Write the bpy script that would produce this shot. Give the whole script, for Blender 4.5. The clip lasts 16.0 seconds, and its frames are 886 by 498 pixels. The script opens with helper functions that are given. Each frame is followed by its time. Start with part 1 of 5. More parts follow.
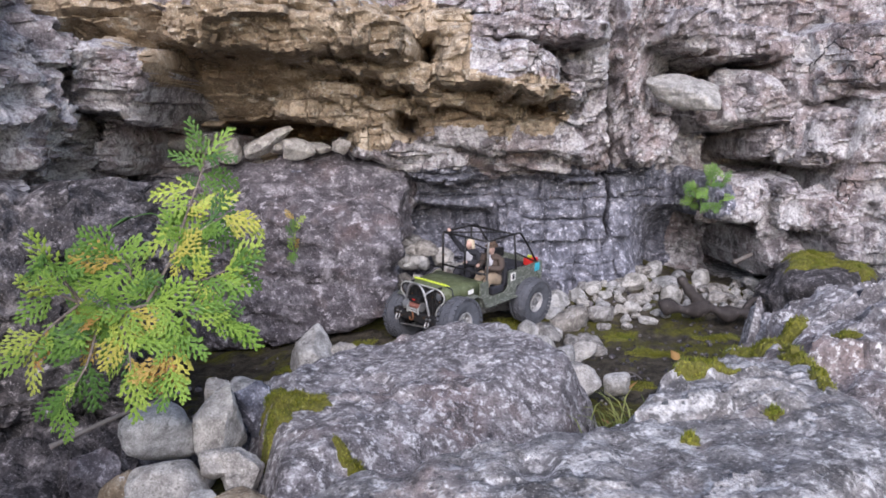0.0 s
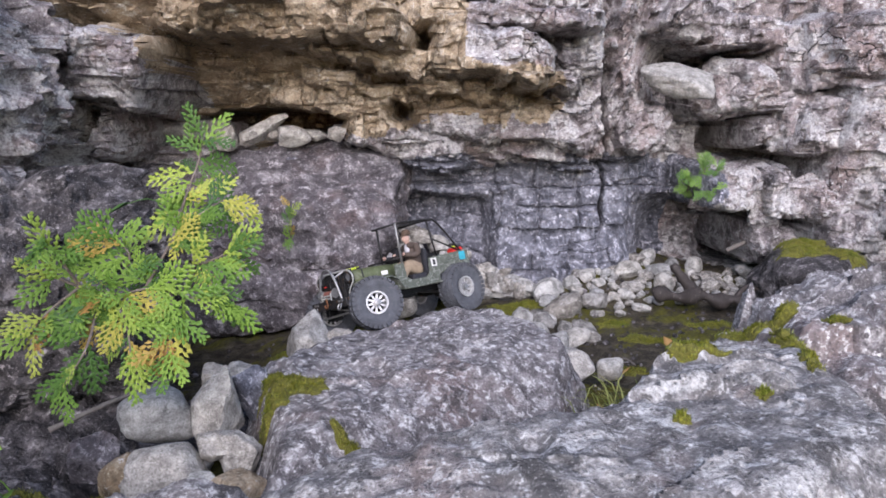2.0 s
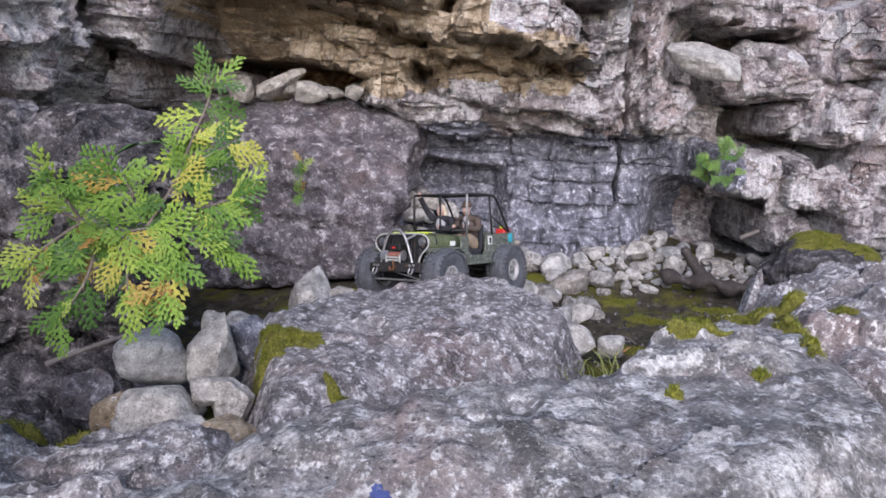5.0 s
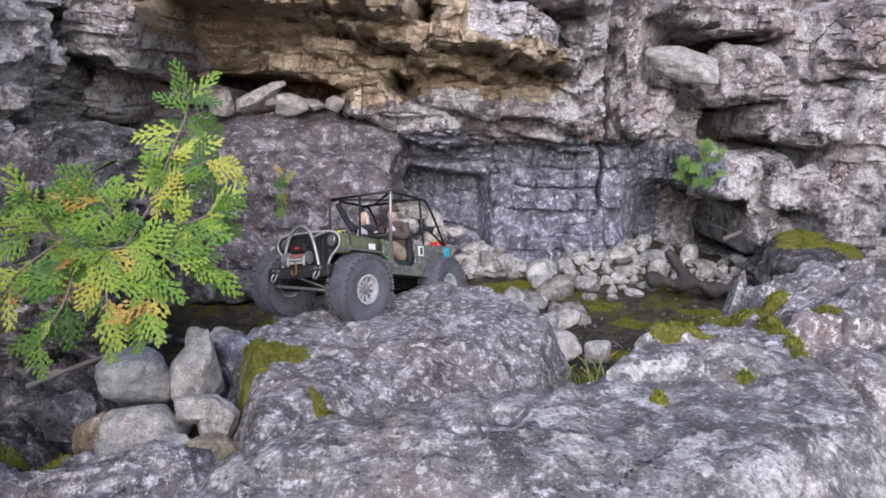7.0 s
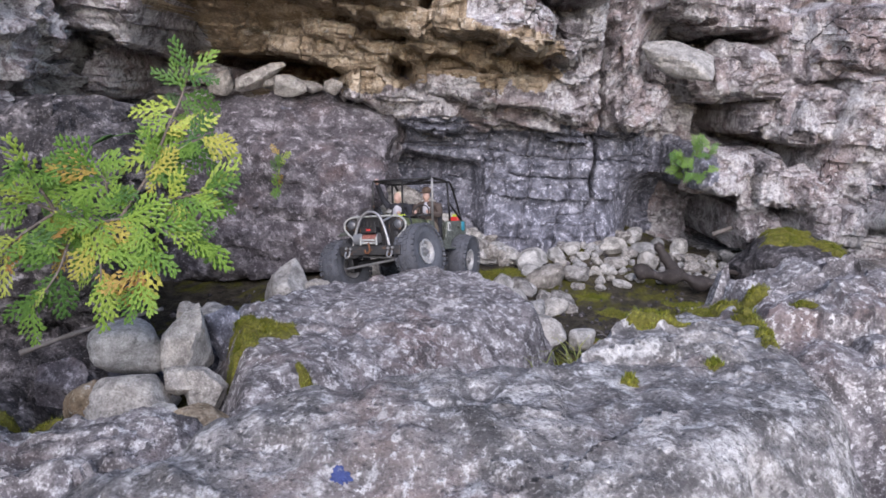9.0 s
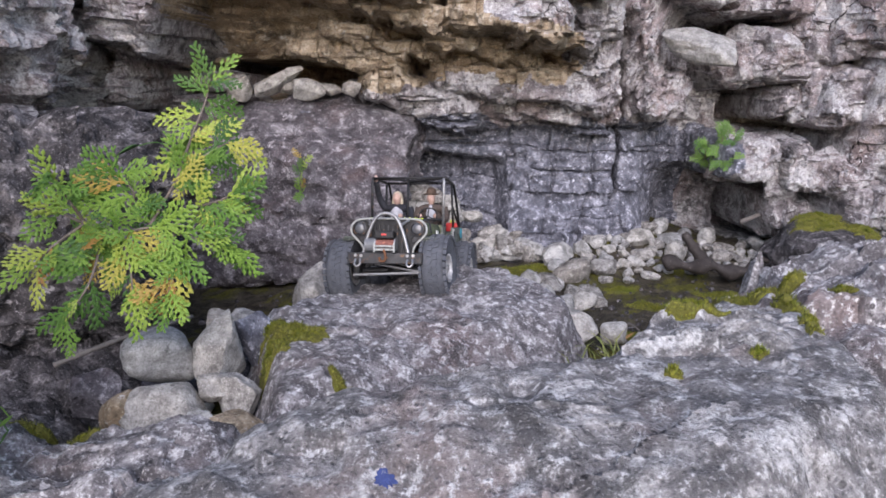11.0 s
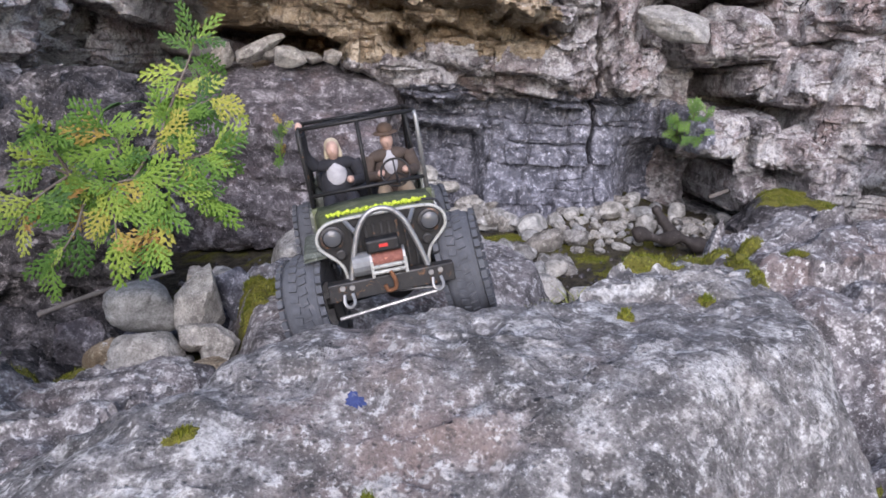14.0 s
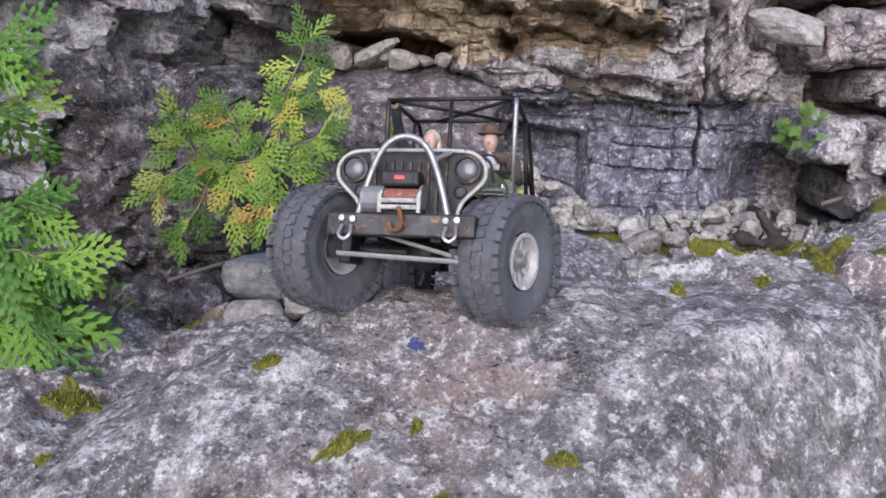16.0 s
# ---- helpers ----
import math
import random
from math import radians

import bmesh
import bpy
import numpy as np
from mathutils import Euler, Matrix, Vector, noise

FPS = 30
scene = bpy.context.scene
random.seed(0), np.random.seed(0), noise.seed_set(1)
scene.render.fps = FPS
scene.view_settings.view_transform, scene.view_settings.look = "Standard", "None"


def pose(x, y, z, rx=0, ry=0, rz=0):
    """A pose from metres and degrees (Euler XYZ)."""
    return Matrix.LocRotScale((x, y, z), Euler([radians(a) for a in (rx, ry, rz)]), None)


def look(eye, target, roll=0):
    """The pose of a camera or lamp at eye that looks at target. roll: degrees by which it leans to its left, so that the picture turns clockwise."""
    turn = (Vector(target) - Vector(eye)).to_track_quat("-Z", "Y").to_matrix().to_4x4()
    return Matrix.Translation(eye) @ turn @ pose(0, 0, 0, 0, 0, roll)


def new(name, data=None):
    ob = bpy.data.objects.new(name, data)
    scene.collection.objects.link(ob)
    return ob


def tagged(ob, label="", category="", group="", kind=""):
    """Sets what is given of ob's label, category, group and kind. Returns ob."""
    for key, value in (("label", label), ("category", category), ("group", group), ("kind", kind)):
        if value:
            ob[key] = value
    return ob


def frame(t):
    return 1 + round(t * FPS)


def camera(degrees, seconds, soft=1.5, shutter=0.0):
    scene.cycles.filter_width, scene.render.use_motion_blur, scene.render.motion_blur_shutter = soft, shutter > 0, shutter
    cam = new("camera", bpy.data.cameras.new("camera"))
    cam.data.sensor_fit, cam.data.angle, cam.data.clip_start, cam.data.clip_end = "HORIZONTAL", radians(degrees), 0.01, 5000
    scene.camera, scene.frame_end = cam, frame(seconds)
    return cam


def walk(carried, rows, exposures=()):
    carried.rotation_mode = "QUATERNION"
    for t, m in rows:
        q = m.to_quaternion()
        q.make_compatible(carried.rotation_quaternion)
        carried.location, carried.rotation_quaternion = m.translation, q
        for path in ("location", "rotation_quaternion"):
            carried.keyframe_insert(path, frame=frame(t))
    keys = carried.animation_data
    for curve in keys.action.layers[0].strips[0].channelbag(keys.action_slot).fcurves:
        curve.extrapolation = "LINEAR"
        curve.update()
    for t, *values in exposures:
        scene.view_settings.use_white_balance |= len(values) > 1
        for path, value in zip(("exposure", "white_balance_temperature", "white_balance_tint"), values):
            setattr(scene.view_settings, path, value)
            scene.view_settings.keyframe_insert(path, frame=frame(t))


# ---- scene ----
cam = camera(60.25, 16.0, soft=1.7)
PATH = [
    (0, (0.000, 0.000, 0.620), (-0.000, 1.970, 0.273), -2.00),
    (0.5, (-0.005, -0.011, 0.625), (-0.048, 1.955, 0.261), -2.56),
    (1, (-0.016, -0.024, 0.622), (-0.086, 1.939, 0.245), -2.04),
    (1.5, (-0.020, -0.029, 0.620), (-0.082, 1.932, 0.232), -1.82),
    (2, (-0.004, -0.014, 0.615), (0.011, 1.951, 0.241), -1.81),
    (2.5, (0.012, -0.026, 0.611), (0.080, 1.930, 0.198), 1.45),
    (3, (0.018, -0.017, 0.606), (0.091, 1.936, 0.184), 2.03),
    (3.5, (0.020, -0.014, 0.604), (0.092, 1.939, 0.179), 2.77),
    (4, (0.018, -0.012, 0.604), (0.086, 1.940, 0.171), 3.01),
    (4.5, (0.011, -0.005, 0.597), (0.011, 1.945, 0.153), 2.63),
    (6.8, (0.013, 0.001, 0.592), (0.001, 1.953, 0.154), 0.67),
    (7, (0.018, 0.002, 0.597), (0.031, 1.956, 0.174), 0.68),
    (7.5, (0.028, -0.019, 0.599), (0.098, 1.930, 0.153), 1.56),
    (8, (0.031, -0.014, 0.601), (0.106, 1.934, 0.153), 1.07),
    (8.5, (0.033, -0.013, 0.600), (0.086, 1.936, 0.153), 1.79),
    (9, (0.032, -0.027, 0.596), (0.055, 1.921, 0.142), 2.71),
    (9.2, (0.020, -0.026, 0.593), (0.006, 1.921, 0.136), 0.19),
    (11.3, (0.017, -0.014, 0.588), (-0.013, 1.933, 0.131), 0.27),
    (11.5, (0.019, -0.026, 0.586), (0.002, 1.922, 0.134), 0.37),
    (12, (0.010, -0.034, 0.579), (-0.031, 1.913, 0.121), 0.13),
    (12.5, (0.008, -0.028, 0.576), (-0.034, 1.918, 0.113), 1.03),
    (13, (0.022, -0.050, 0.573), (0.031, 1.893, 0.097), 1.82),
    (13.5, (0.023, -0.067, 0.573), (0.042, 1.871, 0.079), 2.06),
    (14, (0.029, -0.077, 0.568), (0.053, 1.857, 0.060), 1.71),
    (14.5, (0.040, -0.086, 0.567), (0.054, 1.851, 0.069), 2.02),
    (15, (0.049, -0.195, 0.557), (0.029, 1.733, 0.026), 0.00),
    (15.5, (0.064, -0.174, 0.559), (-0.266, 1.745, 0.102), 0.80),
    (16, (0.098, -0.175, 0.548), (-0.188, 1.742, 0.055), 1.68),]
walk(cam, [(t, look(eye, target, roll)) for t, eye, target, roll in PATH], [(0, 0.92, 6500, 20), (16, 0.74, 6500, 20)])

# ---- world and light: open shade under a bright, hazy sky ----
world = bpy.data.worlds.new("sky")
scene.world = world
world.use_nodes = True
SUN_EL, SUN_AZ = radians(30), radians(180)
wn, wl = world.node_tree.nodes, world.node_tree.links
sky = wn.new("ShaderNodeTexSky")
sky.sky_type, sky.sun_disc, sky.sun_elevation, sky.sun_rotation = "NISHITA", False, SUN_EL, SUN_AZ
sky.air_density, sky.dust_density = 1.2, 0.8
wn["Background"].inputs["Strength"].default_value = 0.15
wl.new(sky.outputs["Color"], wn["Background"].inputs["Color"])
sun_data = bpy.data.lights.new("sun", "SUN")
sun_data.energy, sun_data.angle, sun_data.color = 2.4, radians(50), (0.98, 0.966, 0.985)
sun = new("sun", sun_data)
sun.matrix_world = look((0, 0, 0), (-math.sin(SUN_AZ) * math.cos(SUN_EL), -math.cos(SUN_AZ) * math.cos(SUN_EL), -math.sin(SUN_EL)))


# ---- noise, in numpy ----
def vnoise(p):
    """Value noise in -1..1 at the rows of p."""
    i = np.floor(p).astype(np.int64)
    f = p - i
    f = f * f * f * (f * (f * 6 - 15) + 10)

    def h(dx, dy, dz):
        n = (i[:, 0] + dx) * 374761393 + (i[:, 1] + dy) * 668265263 + (i[:, 2] + dz) * 1274126177
        n = (n ^ (n >> 13)) & 0xFFFFFFFF
        n = (n * 1103515245 + 12345) & 0xFFFFFFFF
        n = ((n ^ (n >> 16)) * 2246822519) & 0xFFFFFFFF
        return ((n ^ (n >> 15)) & 0xFFFF) / 32767.5 - 1

    x, y, z = f[:, 0], f[:, 1], f[:, 2]
    a = h(0, 0, 0) * (1 - x) + h(1, 0, 0) * x
    b = h(0, 1, 0) * (1 - x) + h(1, 1, 0) * x
    c = h(0, 0, 1) * (1 - x) + h(1, 0, 1) * x
    d = h(0, 1, 1) * (1 - x) + h(1, 1, 1) * x
    return (a * (1 - y) + b * y) * (1 - z) + (c * (1 - y) + d * y) * z


def fbm(p, freq, octaves=4, gain=0.5, seed=0):
    out, amp = np.zeros(len(p)), 1.0
    for k in range(octaves):
        out += amp * vnoise(p * freq + seed * 17.31 + k * 5.7)
        freq, amp = freq * 2.03, amp * gain
    return out


def ridged(p, freq, octaves=3, seed=0):
    out, amp = np.zeros(len(p)), 1.0
    for k in range(octaves):
        out += amp * (1 - 2 * np.abs(vnoise(p * freq + seed * 9.7 + k * 3.3)))
        freq, amp = freq * 2.1, amp * 0.5
    return out


def cells(p, freq, seed=0):
    """Blocky noise: steps where layers and joints of the rock break."""
    q = p * freq + 0.35 * np.stack([vnoise(p * freq * 0.9 + seed), vnoise(p * freq * 0.9 + seed + 31), vnoise(p * freq * 0.9 + seed + 57)], 1)
    i = np.floor(q).astype(np.int64)
    n = (i[:, 0] * 73856093 ^ i[:, 1] * 19349663 ^ i[:, 2] * 83492791) + seed * 7919
    n = ((n ^ (n >> 13)) * 1274126177) & 0xFFFFFFFF
    return ((n ^ (n >> 16)) & 0xFFFF) / 32767.5 - 1


def smooth(a, b, x):
    t = np.clip((x - a) / (b - a), 0, 1)
    return t * t * (3 - 2 * t)


# ---- mesh helpers ----
def mesh_from(name, verts, faces, shade=True):
    me = bpy.data.meshes.new(name)
    me.from_pydata(np.asarray(verts).tolist(), [], np.asarray(faces).tolist() if not isinstance(faces, list) else faces)
    if shade:
        me.polygons.foreach_set("use_smooth", [True] * len(me.polygons))
    me.update()
    return me


def crisp(ob, degrees=38):
    """Keeps the broken edges of a rock sharp."""
    ob.data.set_sharp_from_angle(angle=radians(degrees))
    return ob


def grid_faces(nu, nv):
    i = np.arange((nu - 1) * (nv - 1))
    a = (i // (nv - 1)) * nv + i % (nv - 1)
    return np.stack([a, a + nv, a + nv + 1, a + 1], 1)


def part(name, bm, material, parent=None, label="", shade=False):
    """Links a bmesh as one mesh object under a thing or a part."""
    me = bpy.data.meshes.new(name)
    bm.to_mesh(me)
    bm.free()
    if shade:
        me.polygons.foreach_set("use_smooth", [True] * len(me.polygons))
    ob = new(name, me)
    if material:
        me.materials.append(material)
    if parent:
        ob.parent = parent
    return tagged(ob, label)


ICO = {}


def ico(sub):
    if sub not in ICO:
        bm = bmesh.new()
        bmesh.ops.create_icosphere(bm, subdivisions=sub, radius=1)
        bm.verts.ensure_lookup_table()
        v = np.array([q.co[:] for q in bm.verts])
        f = np.array([[q.index for q in p.verts] for p in bm.faces])
        bm.free()
        ICO[sub] = v / np.linalg.norm(v, axis=1, keepdims=True), f
    return ICO[sub]


def rock_mesh(name, half, seed, sub=4, p=9, cuts=7, rough=0.05, fine=0.02, layer=0.0, tilt=0.13, chunk=0.0):
    """A broken stone: a rounded polytope of half sizes half, worn by noise."""
    rng = np.random.RandomState(seed)
    d, f = ico(sub)
    half = np.array(half, float)
    normals, dist = [], []
    for k in range(3):
        for s in (1, -1):
            n = np.zeros(3)
            n[k] = s
            n += rng.normal(0, tilt, 3)
            normals.append(n / np.linalg.norm(n))
            dist.append(rng.uniform(0.88, 1.0))
    for _ in range(cuts):
        n = rng.normal(0, 1, 3)
        normals.append(n / np.linalg.norm(n))
        dist.append(rng.uniform(0.74, 1.06))
    dots = np.maximum(d @ np.array(normals).T, 0) / np.array(dist)
    r = np.sum(dots ** p, axis=1) ** (-1 / p)
    v = d * r[:, None]
    v += d * (rough * fbm(v, 1.6, 3, 0.5, seed) + fine * fbm(v, 6.0, 3, 0.6, seed + 3))[:, None]
    if chunk:
        v += d * (chunk * (cells(v, 2.3, seed + 5) + 0.6 * cells(v, 5.1, seed + 6)))[:, None]
    v *= half
    if layer:
        q = v * np.array([1, 1, 3.0])
        v[:, :2] *= (1 + layer * cells(q, 7.0, seed))[:, None]
    return mesh_from(name, v, f)


def field_rock(name, x0, x1, y0, y1, step, planes, seed, base, soft=0.02, rough=0.018, fine=0.006, material=None, chunk=0.0):
    """A boulder as a broken surface over the plan: the soft lowest of its faces (z, x, y, slope x, slope y), down to base."""
    xs, ys = np.arange(x0, x1 + step, step), np.arange(y0, y1 + step, step)
    gx, gy = np.meshgrid(xs, ys, indexing="ij")
    x, y = gx.ravel(), gy.ravel()
    w = np.stack([x, y, 0 * x], 1)
    warp = 0.02 * np.stack([fbm(w, 4, 2, 0.45, seed), fbm(w, 4, 2, 0.45, seed + 5)], 1)
    zs = np.stack([z + sx * (x + warp[:, 0] - px) + sy * (y + warp[:, 1] - py) for z, px, py, sx, sy in planes], 1)
    z = -soft * np.log(np.sum(np.exp(-np.clip((zs - zs.min(1, keepdims=True)) / soft, 0, 50)), axis=1)) + zs.min(1)
    w[:, 2] = z
    z = z + rough * fbm(w, 6, 4, 0.5, seed + 9) + fine * fbm(w, 30, 3, 0.6, seed + 2) - 0.4 * fine * np.maximum(ridged(w, 9, 2, seed + 6), 0) - 0.012 * smooth(0.45, 0.8, fbm(w, 11, 2, 0.5, seed + 21))
    z = z + 0.45 * rough * cells(w * np.array([1, 1, 0.3]), 6.0, seed + 3) + 0.2 * rough * cells(w, 15.0, seed + 4)
    z = z + chunk * (cells(w * np.array([1, 1, 0.2]), 3.4, seed + 8) + 0.5 * cells(w, 8.0, seed + 12))
    z = np.maximum(z, base)
    x = x + 0.004 * fbm(w, 20, 3, 0.5, seed + 31)
    y = y + 0.004 * fbm(w, 20, 3, 0.5, seed + 37)
    ob = new(name, mesh_from(name, np.stack([x, y, z], 1), grid_faces(len(xs), len(ys))))
    ob.data.materials.append(material)
    return crisp(ob)


# ---- materials ----
def nodes(name, rough=0.8, metal=0.0):
    m = bpy.data.materials.new(name)
    m.use_nodes = True
    b = m.node_tree.nodes["Principled BSDF"]
    b.inputs["Roughness"].default_value, b.inputs["Metallic"].default_value = rough, metal
    return m, m.node_tree.nodes, m.node_tree.links, b


def add_noise(n, l, vec, scale, detail=6, rough=0.6, dist=0.0):
    t = n.new("ShaderNodeTexNoise")
    t.inputs["Scale"].default_value, t.inputs["Detail"].default_value = scale, detail
    t.inputs["Roughness"].default_value, t.inputs["Distortion"].default_value = rough, dist
    l.new(vec, t.inputs["Vector"])
    return t.outputs["Fac"]


def ramp(n, l, fac, stops):
    r = n.new("ShaderNodeValToRGB")
    while len(r.color_ramp.elements) < len(stops):
        r.color_ramp.elements.new(0.5)
    for e, (p, c) in zip(r.color_ramp.elements, stops):
        e.position, e.color = p, (*c, 1) if len(c) == 3 else c
    l.new(fac, r.inputs["Fac"])
    return r.outputs["Color"]


def mix(n, l, fac, a, b, how="MIX"):
    x = n.new("ShaderNodeMix")
    x.data_type, x.blend_type = "RGBA", how
    for sock, v in ((x.inputs[0], fac), (x.inputs[6], a), (x.inputs[7], b)):
        if isinstance(v, (int, float)):
            sock.default_value = v
        elif isinstance(v, tuple):
            sock.default_value = (*v, 1)
        else:
            l.new(v, sock)
    return x.outputs[2]


def grey(a):
    return (a, a, a)


def coords(n, l, random_shift=True):
    """World-sized object coordinates, shifted for each object."""
    tc = n.new("ShaderNodeTexCoord")
    if not random_shift:
        return tc.outputs["Object"]
    oi = n.new("ShaderNodeObjectInfo")
    mul = n.new("ShaderNodeMath")
    mul.operation, mul.inputs[1].default_value = "MULTIPLY", 37.0
    l.new(oi.outputs["Random"], mul.inputs[0])
    ad = n.new("ShaderNodeVectorMath")
    l.new(tc.outputs["Object"], ad.inputs[0])
    l.new(mul.outputs[0], ad.inputs[1])
    return ad.outputs["Vector"]


def rock_material(name, dark, mid, light, lichen=0.4, stain=0.5, warm=None, warm_at=0.5, bump=0.6, scale=1.0, moss=0.0, vary=0.0, cracks=0.0, patch=0.0, spots=0.0):
    m, n, l, b = nodes(name, 0.86)
    v = coords(n, l)
    big = add_noise(n, l, v, 3.2 * scale, 5, 0.62, 0.3)
    med = add_noise(n, l, v, 17 * scale, 9, 0.7)
    fine = add_noise(n, l, v, 75 * scale, 6, 0.7)
    c = ramp(n, l, med, [(0.4, dark), (0.5, mid), (0.6, light)])
    if warm:
        c = mix(n, l, ramp(n, l, big, [(warm_at - 0.08, grey(0)), (warm_at + 0.1, grey(1))]), c, ramp(n, l, med, [(0.3, tuple(0.6 * q for q in warm)), (0.62, warm)]))
    # pale lichen and bruises
    li = add_noise(n, l, v, 34 * scale, 10, 0.76)
    c = mix(n, l, ramp(n, l, li, [(0.62 - 0.12 * lichen, grey(0)), (0.65 - 0.12 * lichen, grey(0.85))]), c, tuple(min(0.8, 1.7 * q + 0.1) for q in light))
    if patch:
        # broad crusts of pale lichen with ragged rims
        pa = add_noise(n, l, v, 6.5 * scale, 12, 0.72, 0.2)
        crust = mix(n, l, ramp(n, l, fine, [(0.4, grey(0.35)), (0.55, grey(0.9))]), tuple(0.8 * q for q in light), tuple(min(0.75, 1.35 * q + 0.12) for q in light))
        c = mix(n, l, ramp(n, l, pa, [(0.64 - 0.14 * patch, grey(0)), (0.69 - 0.14 * patch, grey(0.85))]), c, crust)
    if spots:
        # small round lichen spots, one colour each
        sp = n.new("ShaderNodeTexVoronoi")
        sp.inputs["Scale"].default_value = 30 * scale
        wv = n.new("ShaderNodeTexNoise")
        wv.inputs["Scale"].default_value, wv.inputs["Detail"].default_value = 40 * scale, 4
        l.new(v, wv.inputs["Vector"])
        wm = n.new("ShaderNodeVectorMath")
        wm.operation = "MULTIPLY_ADD"
        wm.inputs[1].default_value = (0.03 / scale,) * 3
        l.new(wv.outputs["Color"], wm.inputs[0])
        l.new(v, wm.inputs[2])
        l.new(wm.outputs["Vector"], sp.inputs["Vector"])
        rnd = n.new("ShaderNodeSeparateColor")
        l.new(sp.outputs["Color"], rnd.inputs["Color"])
        inside = ramp(n, l, sp.outputs["Distance"], [(0.26, grey(0.9)), (0.36, grey(0))])
        some = ramp(n, l, rnd.outputs[0], [(0.97 - 0.5 * spots, grey(0)), (1.0 - 0.5 * spots, grey(1))])
        c = mix(n, l, mix(n, l, 1.0, inside, some, "MULTIPLY"), c, ramp(n, l, rnd.outputs[1], [(0.0, tuple(0.35 * q for q in mid)), (0.45, tuple(0.6 * q for q in mid)), (0.5, tuple(min(0.7, 1.2 * q + 0.1) for q in light)), (1.0, tuple(min(0.7, 1.1 * q) for q in light))]))
    # black weathering in patches
    st = add_noise(n, l, v, 8 * scale, 10, 0.74, 0.05)
    c = mix(n, l, ramp(n, l, st, [(0.62 - 0.16 * stain, grey(0)), (0.68 - 0.14 * stain, grey(0.85))]), c, tuple(0.35 * q for q in dark))
    # pits
    vo = n.new("ShaderNodeTexVoronoi")
    vo.inputs["Scale"].default_value = 60 * scale
    l.new(v, vo.inputs["Vector"])
    c = mix(n, l, ramp(n, l, vo.outputs["Distance"], [(0.1, grey(0.55)), (0.3, grey(0))]), c, tuple(0.5 * q for q in dark))
    c = mix(n, l, ramp(n, l, fine, [(0.35, grey(0.45)), (0.65, grey(0))]), c, tuple(0.45 * q for q in mid))
    # fine dark and pale grains
    grain = add_noise(n, l, v, 190 * scale ** 0.5, 3, 0.7)
    c = mix(n, l, ramp(n, l, grain, [(0.36, grey(0.5)), (0.46, grey(0))]), c, tuple(0.5 * q for q in dark))
    c = mix(n, l, ramp(n, l, grain, [(0.58, grey(0)), (0.68, grey(0.45))]), c, tuple(min(0.8, 1.4 * q + 0.06) for q in light))
    joint = None
    if cracks:
        wn = n.new("ShaderNodeTexNoise")
        wn.inputs["Scale"].default_value, wn.inputs["Detail"].default_value = 7.0, 5
        l.new(v, wn.inputs["Vector"])
        sc = n.new("ShaderNodeVectorMath")
        sc.operation, sc.inputs["Scale"].default_value = "SCALE", 0.16
        l.new(wn.outputs["Color"], sc.inputs[0])
        av = n.new("ShaderNodeVectorMath")
        l.new(v, av.inputs[0])
        l.new(sc.outputs["Vector"], av.inputs[1])
        ve = n.new("ShaderNodeTexVoronoi")
        ve.feature, ve.inputs["Scale"].default_value = "DISTANCE_TO_EDGE", 7.5
        l.new(av.outputs["Vector"], ve.inputs["Vector"])
        line = ramp(n, l, ve.outputs["Distance"], [(0.004, grey(1)), (0.022, grey(0))])
        joint = mix(n, l, 1.0, line, ramp(n, l, big, [(0.62 - 0.25 * cracks, grey(0)), (0.68 - 0.2 * cracks, grey(1))]), "MULTIPLY")
        c = mix(n, l, joint, c, tuple(0.25 * q for q in dark))
    if vary:
        oi = n.new("ShaderNodeObjectInfo")
        c = mix(n, l, 1.0, c, ramp(n, l, oi.outputs["Random"], [(0.0, grey(1 - vary)), (0.5, (1.0, 0.98, 0.94)), (1.0, (1 - 0.4 * vary, 1 - 0.5 * vary, 1 - 0.65 * vary))]), "MULTIPLY")
    if moss:
        mo = add_noise(n, l, v, 5, 8, 0.7, 0.6)
        c = mix(n, l, ramp(n, l, mo, [(0.66 - 0.2 * moss, grey(0)), (0.72 - 0.18 * moss, grey(0.9))]), c, ramp(n, l, fine, [(0.3, (0.03, 0.035, 0.006)), (0.7, (0.16, 0.15, 0.015))]))
    l.new(c, b.inputs["Base Color"])
    b.inputs["Specular IOR Level"].default_value = 0.3
    bp = n.new("ShaderNodeBump")
    bp.inputs["Strength"].default_value, bp.inputs["Distance"].default_value = bump, 0.008
    s = n.new("ShaderNodeMath")
    s.operation = "ADD"
    l.new(med, s.inputs[0])
    l.new(fine, s.inputs[1])
    s2 = n.new("ShaderNodeMath")
    s2.operation = "ADD"
    l.new(s.outputs[0], s2.inputs[0])
    l.new(li, s2.inputs[1])
    low = ramp(n, l, vo.outputs["Distance"], [(0.08, grey(0.6)), (0.3, grey(0))])
    if joint is not None:
        low = mix(n, l, 1.0, low, joint, "ADD")
    s3 = n.new("ShaderNodeMath")
    s3.operation = "SUBTRACT"
    l.new(s2.outputs[0], s3.inputs[0])
    l.new(low, s3.inputs[1])
    l.new(s3.outputs[0], bp.inputs["Height"])
    l.new(bp.outputs["Normal"], b.inputs["Normal"])
    return m


